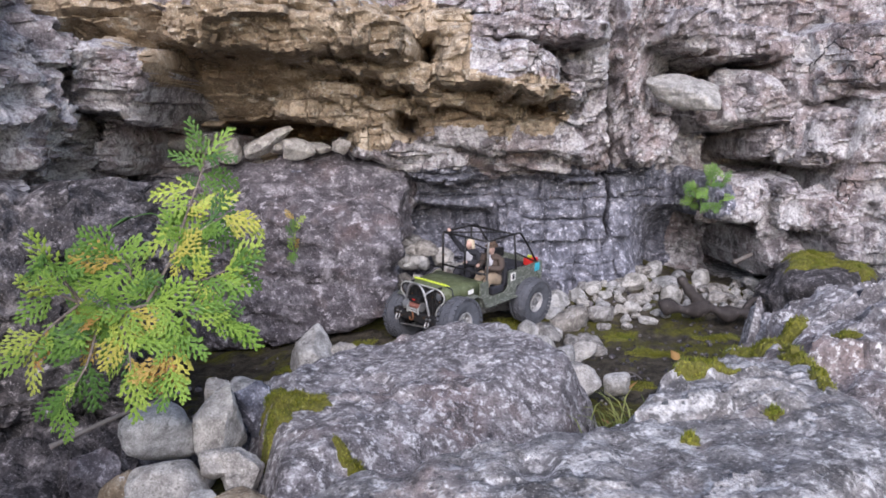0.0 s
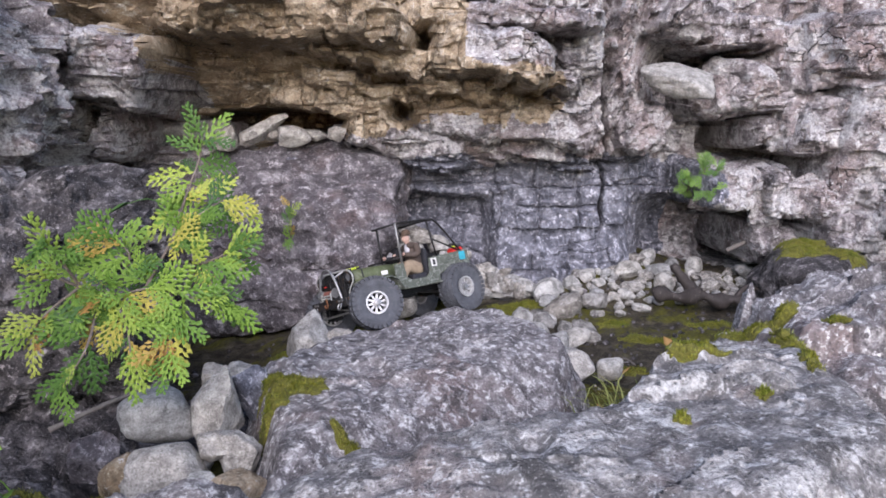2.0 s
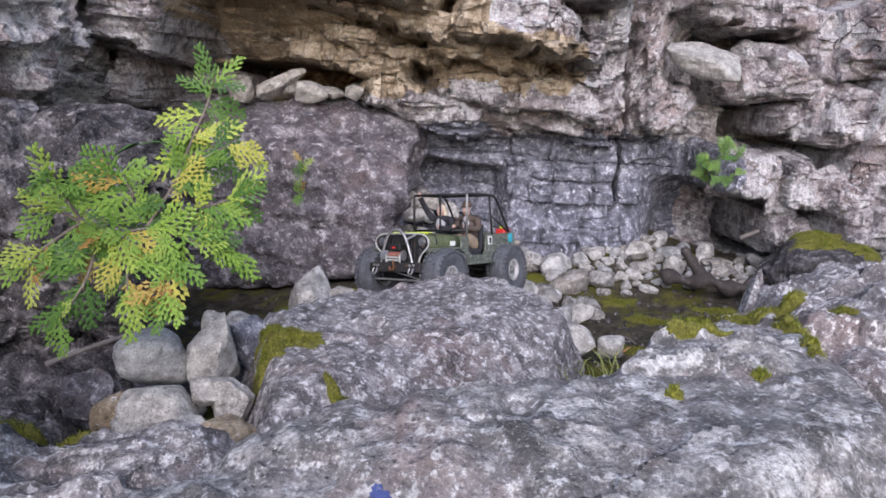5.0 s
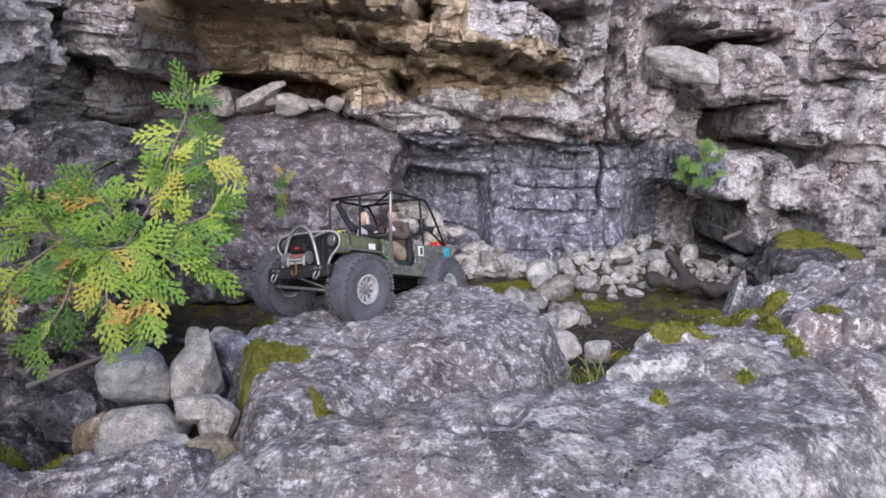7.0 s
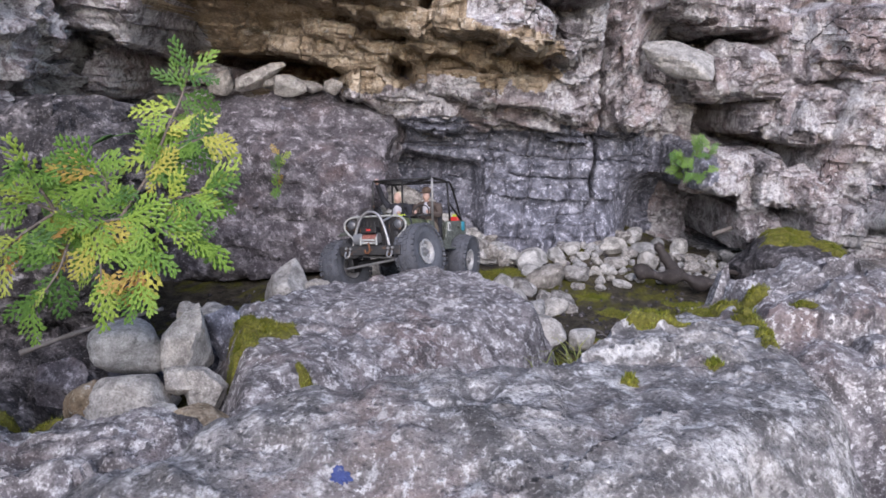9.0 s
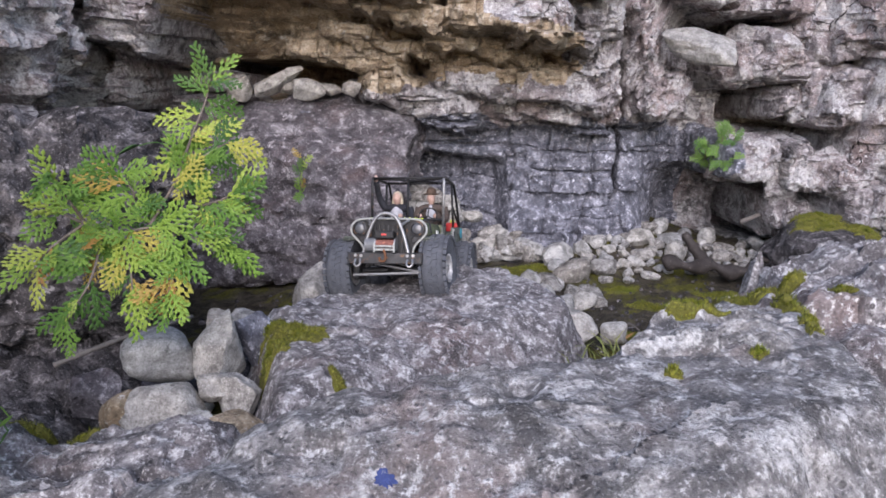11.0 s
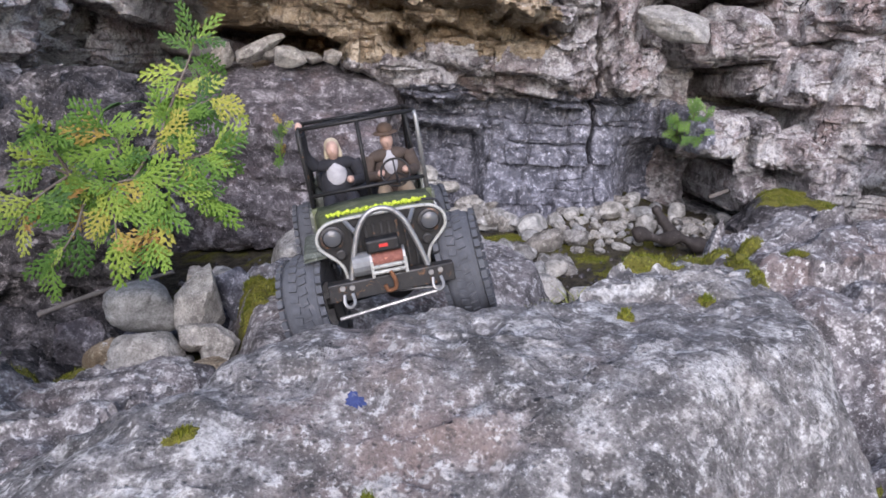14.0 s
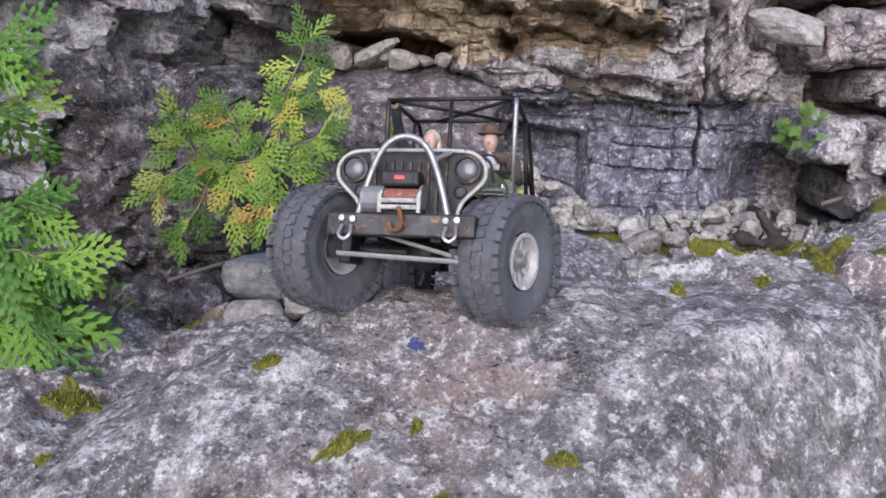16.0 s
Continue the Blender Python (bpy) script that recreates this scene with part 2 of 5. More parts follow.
def plain(name, color, rough=0.5, metal=0.0, wear=None, amount=0.3, scale=40, bump=0.15):
    """Paint, plastic or metal with grime and wear."""
    m, n, l, b = nodes(name, rough, metal)
    v = coords(n, l)
    a = add_noise(n, l, v, scale, 6, 0.65, 0.4)
    c = mix(n, l, ramp(n, l, a, [(0.35, grey(0.55)), (0.62, grey(0))]), color, tuple(0.45 * q for q in color))
    if wear:
        w = add_noise(n, l, v, scale * 1.7, 8, 0.7, 0.8)
        c = mix(n, l, ramp(n, l, w, [(0.68 - 0.3 * amount, grey(0)), (0.74 - 0.3 * amount, grey(0.9))]), c, wear)
    l.new(c, b.inputs["Base Color"])
    l.new(ramp(n, l, a, [(0.3, grey(min(1, rough + 0.2))), (0.7, grey(max(0.08, rough - 0.1)))]), b.inputs["Roughness"])
    bp = n.new("ShaderNodeBump")
    bp.inputs["Strength"].default_value, bp.inputs["Distance"].default_value = bump, 0.002
    l.new(a, bp.inputs["Height"])
    l.new(bp.outputs["Normal"], b.inputs["Normal"])
    return m


CLIFF = rock_material("cliff_rock", (0.14, 0.122, 0.127), (0.34, 0.308, 0.314), (0.55, 0.505, 0.51), 0.5, 0.5, (0.4, 0.31, 0.295), 0.55, 1.0, 1.25, cracks=0.3, patch=1.05)
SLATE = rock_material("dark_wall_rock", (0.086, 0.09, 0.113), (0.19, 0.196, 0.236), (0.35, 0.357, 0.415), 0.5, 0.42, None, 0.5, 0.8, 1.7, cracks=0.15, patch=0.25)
TAN = rock_material("tan_limestone", (0.2, 0.15, 0.1), (0.45, 0.36, 0.255), (0.62, 0.53, 0.41), 0.1, 0.45, (0.33, 0.24, 0.15), 0.5, 0.8, cracks=0.2, patch=0.2)
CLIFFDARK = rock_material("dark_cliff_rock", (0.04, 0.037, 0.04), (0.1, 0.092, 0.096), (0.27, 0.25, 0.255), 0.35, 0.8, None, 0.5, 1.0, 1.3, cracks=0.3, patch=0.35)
BOULDER = rock_material("grey_boulder", (0.115, 0.11, 0.111), (0.24, 0.231, 0.231), (0.49, 0.472, 0.463), 0.5, 0.4, (0.36, 0.28, 0.26), 0.6, 0.8, 1.7, patch=0.7, spots=0.7)
SLABROCK = rock_material("slab_boulder", (0.1, 0.092, 0.095), (0.23, 0.214, 0.22), (0.43, 0.41, 0.41), 0.62, 0.4, (0.29, 0.22, 0.21), 0.6, 0.7, 1.9, patch=0.4, spots=0.5)
STONE = rock_material("loose_stone", (0.25, 0.243, 0.235), (0.44, 0.43, 0.415), (0.6, 0.59, 0.57), 0.2, 0.25, None, 0.5, 0.5, 2.0, 0.0, 0.4)
PALE = rock_material("pale_pebble", (0.3, 0.3, 0.29), (0.46, 0.46, 0.45), (0.62, 0.62, 0.61), 0.1, 0.2, None, 0.5, 0.35, 3.0, 0.0, 0.35)
PEBBLEPALE = rock_material("pebble_limestone", (0.24, 0.243, 0.24), (0.47, 0.475, 0.475), (0.66, 0.665, 0.665), 0.3, 0.3, None, 0.5, 0.5, 0.11, 0.0, 0.45, patch=0.3)
PEBBLEGREY = rock_material("pebble_grey", (0.14, 0.135, 0.13), (0.31, 0.3, 0.29), (0.5, 0.49, 0.475), 0.3, 0.4, None, 0.5, 0.5, 0.13, 0.0, 0.4, patch=0.4)
PURPLE = rock_material("purple_block", (0.078, 0.07, 0.079), (0.165, 0.152, 0.168), (0.31, 0.292, 0.312), 0.45, 0.6, (0.23, 0.155, 0.145), 0.6, 1.0, 1.3, cracks=0.12, patch=0.5)
MUD = rock_material("damp_mud", (0.022, 0.018, 0.012), (0.06, 0.05, 0.034), (0.11, 0.095, 0.068), -0.3, 0.3, None, 0.5, 0.8, 1.5, 0.8)

# ---- ground: one sheet from the gully floor to the horizon ----
def ground_z(x, y):
    p = np.stack([x, y, 0 * x], 1)
    z = -0.045 + 0.11 * smooth(2.2, 2.65, y) * (1 - 0.75 * smooth(0.6, 1.0, x)) * smooth(0.2, 0.6, x) - 0.05 * smooth(-0.2, -0.7, x)
    z += 0.012 * fbm(p, 5, 4, 0.55, 3) + 0.006 * fbm(p, 22, 3, 0.6, 4)
    far = smooth(4.0, 30.0, np.abs(y) + np.abs(x))
    return z * (1 - far) - 0.5 * smooth(0.3, -1.5, y) * (1 - far) - 0.8 * far


def spread(lo, hi, step, reach):
    core = list(np.arange(lo, hi, step))
    grow, a, b = step, [], []
    while not a or core[0] - sum(a) > -reach:
        grow *= 1.45
        a.append(grow)
    lo_side = list(core[0] - np.cumsum(a))[::-1]
    hi_side = list(core[-1] + np.cumsum(a))
    return np.array(lo_side + core + hi_side)


gx_, gy_ = spread(-1.3, 1.5, 0.014, 3000), spread(0.2, 2.9, 0.014, 3000)
mx, my = np.meshgrid(gx_, gy_, indexing="ij")
gz = ground_z(mx.ravel(), my.ravel())
ground = new("ground", mesh_from("ground", np.stack([mx.ravel(), my.ravel(), gz], 1), grid_faces(len(gx_), len(gy_))))
ground.data.materials.append(MUD)
# boulder rock beyond the gully is unseen, added to bounce light under the roof
ground.data.materials.append(BOULDER)
ground.data.polygons.foreach_set("material_index", ((np.hypot((mx - 0.1) / 1.5, (my - 1.9) / 1.15) + 0.12 * fbm(np.stack([mx.ravel(), my.ravel(), 0 * gz], 1), 2.5, 4, 0.6, 8).reshape(mx.shape))[:-1, :-1].ravel() > 1).astype(int))
tagged(ground, "damp dark mud with green moss on the gully floor", "ground", kind="structure")


def floor_at(x, y):
    return float(ground_z(np.array([x]), np.array([y]))[0])


# ---- the back cliff: strata, an overhanging roof, a dark slot, blocks and hollows ----
def cliff_base(x, z):
    mid = np.interp(z, [-.3, .1, .2, .40, .425, .50, .60, .66, .80, .85, .88, .95, 1.2, 2.6], [2.5, 2.5, 2.54, 2.56, 2.49, 2.45, 2.45, 2.46, 2.46, 2.44, 2.42, 2.42, 2.56, 3.4])
    cave = np.interp(z, [-.3, .45, .50, .52, .60, .625, .70, .80, .88, .93, 1.3, 2.6], [2.5, 2.5, 2.6, 3.3, 3.3, 2.6, 2.48, 2.34, 2.2, 2.1, 2.4, 3.3])
    right = np.interp(z, [-.3, .1, .2, .28, .40, .5, .6, .68, .74, .82, .9, 1.0, 1.4, 2.6], [2.9, 2.92, 2.86, 2.72, 2.72, 2.72, 2.74, 2.78, 2.72, 2.62, 2.6, 2.6, 2.8, 3.5])
    right = right - 0.15 * smooth(1.15, 1.6, x)
    wc, wr = 1 - smooth(-0.32, 0.02, x + 0.25 * (z - 0.6)), smooth(0.6, 0.82, x)
    y = mid * (1 - wc) + cave * wc
    return y * (1 - wr) + right * wr, wc, wr


# place along the wall and up it, half sizes, face, turn, lean of the face along and up
BLOCKS = []


def block(x, z, a, b, face, turn=0.0, lean_x=0.0, lean_z=0.0, edge=0.05):
    BLOCKS.append((x, z, a, b, face, radians(turn), lean_x, lean_z, edge))


# the roof, its lip and the jutting prow
block(-0.206, 0.779, 0.25, 0.045, 2.24, -15, 0.05, 0.2)
block(-0.42, 0.86, 0.32, 0.055, 2.06, -6, 0.0, -1.4)
block(0.167, 0.75, 0.158, 0.068, 2.12, -12, -0.3, 1.0, 0.07)
block(0.19, 0.856, 0.29, 0.036, 2.2, -3, 0.0, 0.4)
block(0.105, 0.661, 0.175, 0.038, 2.3, -9, 0.1, 0.2)
block(-0.2, 0.672, 0.2, 0.03, 2.36, -13, 0.1, 0.3)
block(0.393, 0.70, 0.075, 0.066, 2.32, -5, 0.3, 0.8)
# the band over the dark wall
block(0.26, 0.556, 0.27, 0.068, 2.38, -8, 0.05, 0.7)
block(0.34, 0.455, 0.2, 0.04, 2.44, -6, 0.05, -0.3)
block(-0.093, 0.496, 0.175, 0.062, 2.38, -20, 0.1, -0.5)
block(-0.318, 0.642, 0.18, 0.046, 2.4, -10, 0.0, 0.2)
block(0.604, 0.62, 0.072, 0.066, 2.44, 4, 0.2, 0.7)
block(0.675, 0.515, 0.095, 0.062, 2.42, 6, 0.25, 0.7)
block(0.583, 0.482, 0.05, 0.05, 2.46, 0, 0.1, 0.0)
block(0.5, 0.8, 0.06, 0.12, 2.38, 3, 0.4, 0.5)
# hanging rock at the cave's side
block(-0.86, 0.735, 0.085, 0.1, 2.0, -20, 0.3, -0.2, 0.08)
block(-0.955, 0.6, 0.035, 0.11, 2.2, -8, 0.5, 0.0)
# the broken knobs beside the recess
block(1.023, 0.632, 0.145, 0.078, 2.46, 10, -0.2, 0.9, 0.08)
block(0.98, 0.815, 0.29, 0.05, 2.44, -4, 0.05, 0.5)
block(0.783, 0.855, 0.108, 0.05, 2.4, 0, 0.2, -0.5)
block(1.214, 0.517, 0.064, 0.09, 2.38, -10, -0.2, 0.8, 0.08)
block(0.963, 0.311, 0.09, 0.064, 2.4, -5, -0.1, 0.9, 0.1)
block(1.12, 0.3, 0.052, 0.078, 2.36, 14, 0.1, 0.8, 0.08)
block(1.235, 0.272, 0.056, 0.056, 2.3, -8, -0.2, 1.0, 0.1)
block(1.122, 0.118, 0.072, 0.07, 2.45, 0, 0.1, -0.1, 0.06)
block(1.196, 0.7, 0.085, 0.075, 2.4, 0, -0.1, 0.6)
block(1.09, 0.5, 0.05, 0.045, 2.5, 20, 0.1, -0.2)
block(1.332, 0.45, 0.08, 0.19, 2.3, -6, -0.4, -0.1)
block(1.305, 0.182, 0.094, 0.071, 2.27, 0, 0.0, -0.1)
block(1.345, 0.755, 0.118, 0.095, 2.32, 0, -0.2, 0.8)
block(1.5, 0.6, 0.1, 0.2, 2.15, 8, -0.3, -0.2)
block(1.48, 0.3, 0.1, 0.12, 2.12, -10, -0.2, 0.0)
HOLLOWS = [(0.951, 0.745, 0.15, 0.03, 2.85, 0), (1.09, 0.46, 0.13, 0.07, 2.98, -10), (1.17, 0.385, 0.1, 0.02, 2.9, 8), (1.22, 0.04, 0.2, 0.1, 3.1, -5), (-1.09, 0.5, 0.09, 0.1, 2.8, 0),
           (0.93, 0.17, 0.1, 0.07, 2.85, -25), (1.05, 0.57, 0.16, 0.018, 2.8, 12)]


def local(x, z, cx, cz, a, b, turn, warp):
    u, w = x + warp[0] - cx, z + warp[1] - cz
    c, s = math.cos(turn), math.sin(turn)
    u, w = u * c + w * s, w * c - u * s
    return u, w, (np.abs(u / a) ** 7 + np.abs(w / b) ** 7) ** (1 / 7)


def cliff_depth(x, z):
    y, wc, wr = cliff_base(x, z)
    flat_ = np.stack([x, 0 * x, z], 1)
    warp = (0.02 * fbm(flat_, 5, 3, 0.5, 71) + 0.012 * cells(flat_, 16, 73), 0.016 * fbm(flat_, 7, 4, 0.55, 77) + 0.009 * cells(flat_, 18, 79))
    for cx, cz, a, b, deep, turn in HOLLOWS:
        u, w, r = local(x, z, cx, cz, a, b, radians(turn), warp)
        y = y + np.maximum(deep - y, 0) * smooth(1.15, 0.8, r)
    for cx, cz, a, b, face, turn, lx, lz, edge in BLOCKS:
        u, w, r = local(x, z, cx, cz, a, b, turn, warp)
        y = np.minimum(y, face + lx * u + 0.3 * lz * w + edge * np.minimum(r, 2.2) ** 9)
    p = np.stack([x, y, z], 1)
    q = p * np.stack([1 + 0 * x, 0.6 + 0 * x, 2.0 - 0.9 * smooth(0.45, 0.8, x)], 1)
    wall = smooth(0.42, 0.38, z) * smooth(-0.15, 0.0, x) * smooth(0.85, 0.7, x)
    quiet = 1 - 0.6 * wall
    y = y + quiet * (0.014 * fbm(q, 2.6, 3, 0.5, 11) + 0.028 * cells(q, 5.0, 5) + 0.02 * cells(q, 11.0, 8) + 0.009 * cells(q, 24.0, 9)) + 0.006 * ridged(q, 9, 3, 2) * quiet + 0.006 * fbm(p, 45, 3, 0.55, 6)
    y += wall * 0.03 * cells(p * np.array([0.8, 0.3, 1.3]), 4.2, 15)
    notch = smooth(-0.17, -0.13, x) * smooth(0.2, 0.15, x) * smooth(0.33 - 0.12 * x, 0.29 - 0.12 * x, z)
    y += notch * (0.13 + 0.06 * smooth(0.05, 0.03, x) * smooth(0.2, 0.24, z))
    for cx, cw in ((0.2, 0.02), (0.34, 0.012), (0.47, 0.016)):
        line = cx + cw * vnoise(np.stack([0 * z, 0 * z + cx, z * 14], 1)) + 0.1 * (z - 0.25)
        y += 0.02 * np.exp(-((x - line) / 0.005) ** 2) * smooth(0.44, 0.4, z)
    for cz in (0.335, 0.27):
        line = cz + 0.01 * vnoise(np.stack([x * 9, 0 * x + cz, 0 * x], 1)) - 0.06 * (x - 0.3)
        y += 0.025 * np.exp(-((z - line) / 0.004) ** 2) * wall * smooth(0.1, 0.3, vnoise(np.stack([x * 5, 0 * x, 0 * x + 40 * cz], 1)) + 0.3)
    wander = 0.552 + 0.012 * vnoise(np.stack([0 * z, 0 * z, z * 9], 1)) + 0.006 * vnoise(np.stack([0 * z, 0 * z, z * 40], 1))
    y += 0.09 * np.exp(-((x - wander) / (0.006 + 0.01 * smooth(0.6, 0.75, z))) ** 2) * smooth(0.14, 0.2, z)
    seam = 0.425 + 0.012 * vnoise(np.stack([x * 6, 0 * x, 0 * x], 1)) - 0.06 * (x - 0.2)
    return y + 0.04 * np.exp(-((z - seam) / 0.006) ** 2) * (1 - wc) * (1 - wr)


xs = np.concatenate([np.arange(-1.7, -1.15, 0.03), np.arange(-1.15, 1.6, 0.005), np.arange(1.6, 4.5, 0.05)])
zs = np.concatenate([np.arange(-0.2, 1.0, 0.005), np.arange(1.0, 2.7, 0.05)])
mx, mz = np.meshgrid(xs, zs, indexing="ij")
mx, mz = mx.ravel(), mz.ravel()
cy = cliff_depth(mx, mz)
p3 = np.stack([mx, cy, mz], 1)
mz2 = mz + 0.006 * fbm(p3, 14, 3, 0.5, 41)
mx2 = mx + 0.006 * fbm(p3, 14, 3, 0.5, 43)
cliff = new("wall_cliff", mesh_from("wall_cliff", np.stack([mx2, cy, mz2], 1), grid_faces(len(xs), len(zs))[:, ::-1]))
crisp(cliff)
for m_ in (CLIFF, SLATE, TAN):
    cliff.data.materials.append(m_)
wob = 0.04 * fbm(p3, 5, 4, 0.6, 51)
kind = np.zeros(len(mx), int)
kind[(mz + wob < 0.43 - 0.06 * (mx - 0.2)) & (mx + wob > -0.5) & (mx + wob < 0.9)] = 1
kind[(mz + wob > 0.56 - 0.05 * smooth(-0.2, -0.5, mx)) & (mx + 1.5 * wob + 0.35 * (mz - 0.6) < 0.36) & (mz + 2 * wob < 0.97)] = 2
kind[(mx + wob < -0.76) & (mz + wob < 0.83)] = 0
kind[(mx + wob > 0.08) & (mx < 0.5) & (mz + 0.5 * wob > 0.72 - 0.2 * (mx - 0.17))] = 0
nu, nv = len(xs), len(zs)
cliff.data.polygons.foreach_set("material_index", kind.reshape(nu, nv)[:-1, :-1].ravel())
tagged(cliff, "layered grey limestone cliff with a tan overhanging roof and dark lower wall", "cliff", kind="structure")

# ---- the buttress at the gully's other side, and the rock that closes the place behind ----
def sheet(name, points, z0, z1, step, lean, seed, amp, material, label, category="cliff"):
    pts = np.array(points, float)
    seg = np.concatenate([[0], np.cumsum(np.linalg.norm(np.diff(pts, axis=0), axis=1))])
    s = np.arange(0, seg[-1], step)
    px, py = np.interp(s, seg, pts[:, 0]), np.interp(s, seg, pts[:, 1])
    k = max(3, int(0.16 / step))
    ker = np.ones(k) / k
    px[k:-k], py[k:-k] = np.convolve(px, ker, "same")[k:-k], np.convolve(py, ker, "same")[k:-k]
    tx, ty = np.gradient(px), np.gradient(py)
    ln = np.hypot(tx, ty)
    nx, ny = ty / ln, -tx / ln
    z = np.arange(z0, z1, step)
    a, b = np.meshgrid(np.arange(len(s)), z, indexing="ij")
    a, b = a.ravel(), b.ravel()
    base = np.stack([px[a], py[a], b], 1)
    q = base * np.array([1, 1, 1.7])
    off = lean(b, s[a]) + amp * (0.9 * fbm(q, 2.4, 4, 0.55, seed) + 0.75 * cells(q, 4.6, seed + 1) + 0.4 * cells(q, 10, seed + 2) + 0.3 * ridged(q, 8, 4, seed)) + 0.004 * fbm(base, 60, 2, 0.5, seed)
    v = base + np.stack([nx[a] * off, ny[a] * off, 0.01 * fbm(base, 12, 3, 0.5, seed + 4)], 1)
    ob = new(name, mesh_from(name, v, grid_faces(len(s), len(z))[:, ::-1]))
    ob.data.materials.append(material)
    return tagged(crisp(ob), label, category, kind="structure")


sheet("wall_buttress", [(-1.9, 0.1), (-1.35, 0.75), (-1.04, 1.25), (-0.97, 1.7), (-1.0, 2.1), (-1.08, 2.4), (-1.35, 3.0)], -0.15, 1.5, 0.008,
      lambda z, s: np.interp(z, [-.15, .05, .12, .3, .45, .6, .75, 1.0, 1.5], [-.1, -.05, .06, .05, -.02, -.03, -.03, -.12, -.45]), 23, 0.075, CLIFF,
      "dark rugged grey rock buttress beside the overhang")
sheet("wall_behind", [(4.4, 3.2), (4.8, 0.5), (3.5, -3.5), (-1.0, -4.6), (-4.2, -2.5), (-1.9, 0.1)], -1.4, 0.35, 0.09,
      lambda z, s: 0 * z, 31, 0.12, CLIFF, "low broken rock around the gully")

# ---- large boulders ----
fg = field_rock("foreground_boulder", -0.52, 0.75, 0.0, 1.1, 0.005, [
    (0.278, -0.05, 0.64, 0.02, -0.03), (0.275, 0.4, 0.66, -1.0, 1.3), (0.27, 0.46, 0.7, -3.0, 0.3), (0.275, -0.14, 0.64, 0.6, -0.05), (0.278, 0.0, 0.6, 0.04, 0.58), (0.2, 0.0, 0.4, 0.12, 1.4),
    (0.25, 0.1, 0.8, 0.6, -1.6)], 3, -0.12, 0.014, 0.0085, 0.0045, BOULDER, 0.006)
tagged(fg, "huge rounded grey boulder with pale lichen and pits", "boulder")
slab = field_rock("slab_boulder", -0.55, 0.42, 0.9, 1.95, 0.005, [
    (0.128, 0.0, 1.45, 0.02, 0.02), (0.12, 0.2, 1.39, -2.84, 0.97), (0.118, -0.06, 1.235, -0.6, 0.8), (0.05, 0.0, 1.135, -2.6, 3.4), (0.115, -0.3, 1.23, 2.4, 0.66),
    (0.125, -0.28, 1.55, 2.5, -1.63), (0.13, -0.03, 1.745, 1.09, -2.8), (0.125, 0.19, 1.65, -2.75, -1.19)], 7, -0.1, 0.012, 0.01, 0.005, SLABROCK)
tagged(slab, "flat grey slab boulder with white lichen lying across the gully", "boulder")
mossy = field_rock("mossy_boulder", 0.12, 0.95, 0.7, 1.5, 0.006, [
    (0.278, 0.35, 0.9, 0.04, -0.2), (0.22, 0.25, 0.92, 1.8, -1.4), (0.2, 0.2, 0.78, 0.3, 1.9), (0.18, 0.5, 1.27, 0.3, -4.0), (0.27, 0.46, 0.75, -2.2, 0.3)],
    13, -0.1, 0.018, 0.018, 0.006, BOULDER, 0.014)
tagged(mossy, "grey boulder with moss in its hollows", "boulder")
rightb = field_rock("right_boulder", 0.5, 1.75, 0.75, 2.2, 0.0085, [
    (0.185, 0.62, 1.3, 0.22, 0.0), (0.18, 0.62, 1.3, 3.5, -0.2), (0.175, 0.64, 1.08, 0.2, 1.8), (0.18, 0.8, 1.52, 0.1, -3.0)],
    17, -0.1, 0.012, 0.03, 0.007, SLABROCK, 0.032)
tagged(rightb, "angular grey and rust boulder above the gully", "boulder")
leftb = field_rock("left_boulder", -1.2, -0.15, 0.2, 1.2, 0.006, [
    (0.125, -0.5, 0.75, 0.03, 0.0), (0.115, -0.45, 0.95, 0.05, -2.2), (0.14, -0.5, 0.5, 0.1, 0.8), (0.14, -0.27, 0.75, -1.2, 0.0)],
    19, -0.14, 0.02, 0.02, 0.007, SLABROCK, 0.012)
corner = field_rock("corner_boulder", 0.22, 1.0, 0.1, 0.85, 0.006, [
    (0.12, 0.5, 0.5, -0.05, 0.12), (0.1, 0.38, 0.5, 1.4, -0.3), (0.1, 0.5, 0.75, 0.3, -1.6)], 29, -0.12, 0.02, 0.03, 0.008, SLABROCK)
tagged(corner, "low dark broken rock with moss cushions", "boulder")
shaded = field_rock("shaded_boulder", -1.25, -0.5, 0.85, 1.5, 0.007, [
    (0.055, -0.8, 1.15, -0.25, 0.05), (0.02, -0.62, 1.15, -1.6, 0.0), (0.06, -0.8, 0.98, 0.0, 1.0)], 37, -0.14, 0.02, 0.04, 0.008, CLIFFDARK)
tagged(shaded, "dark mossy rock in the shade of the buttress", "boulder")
tagged(leftb, "dark mossy boulder below the cedar", "boulder")


def rock(name, at, half, seed, material, label, turn=0.0, tip=0.0, sub=4, category="rock", group="", **how):
    ob = new(name, rock_mesh(name, half, seed, sub, **how))
    ob.data.materials.append(material)
    ob.matrix_world = pose(*at, tip, 0, turn)
    return tagged(crisp(ob), label, category, group)


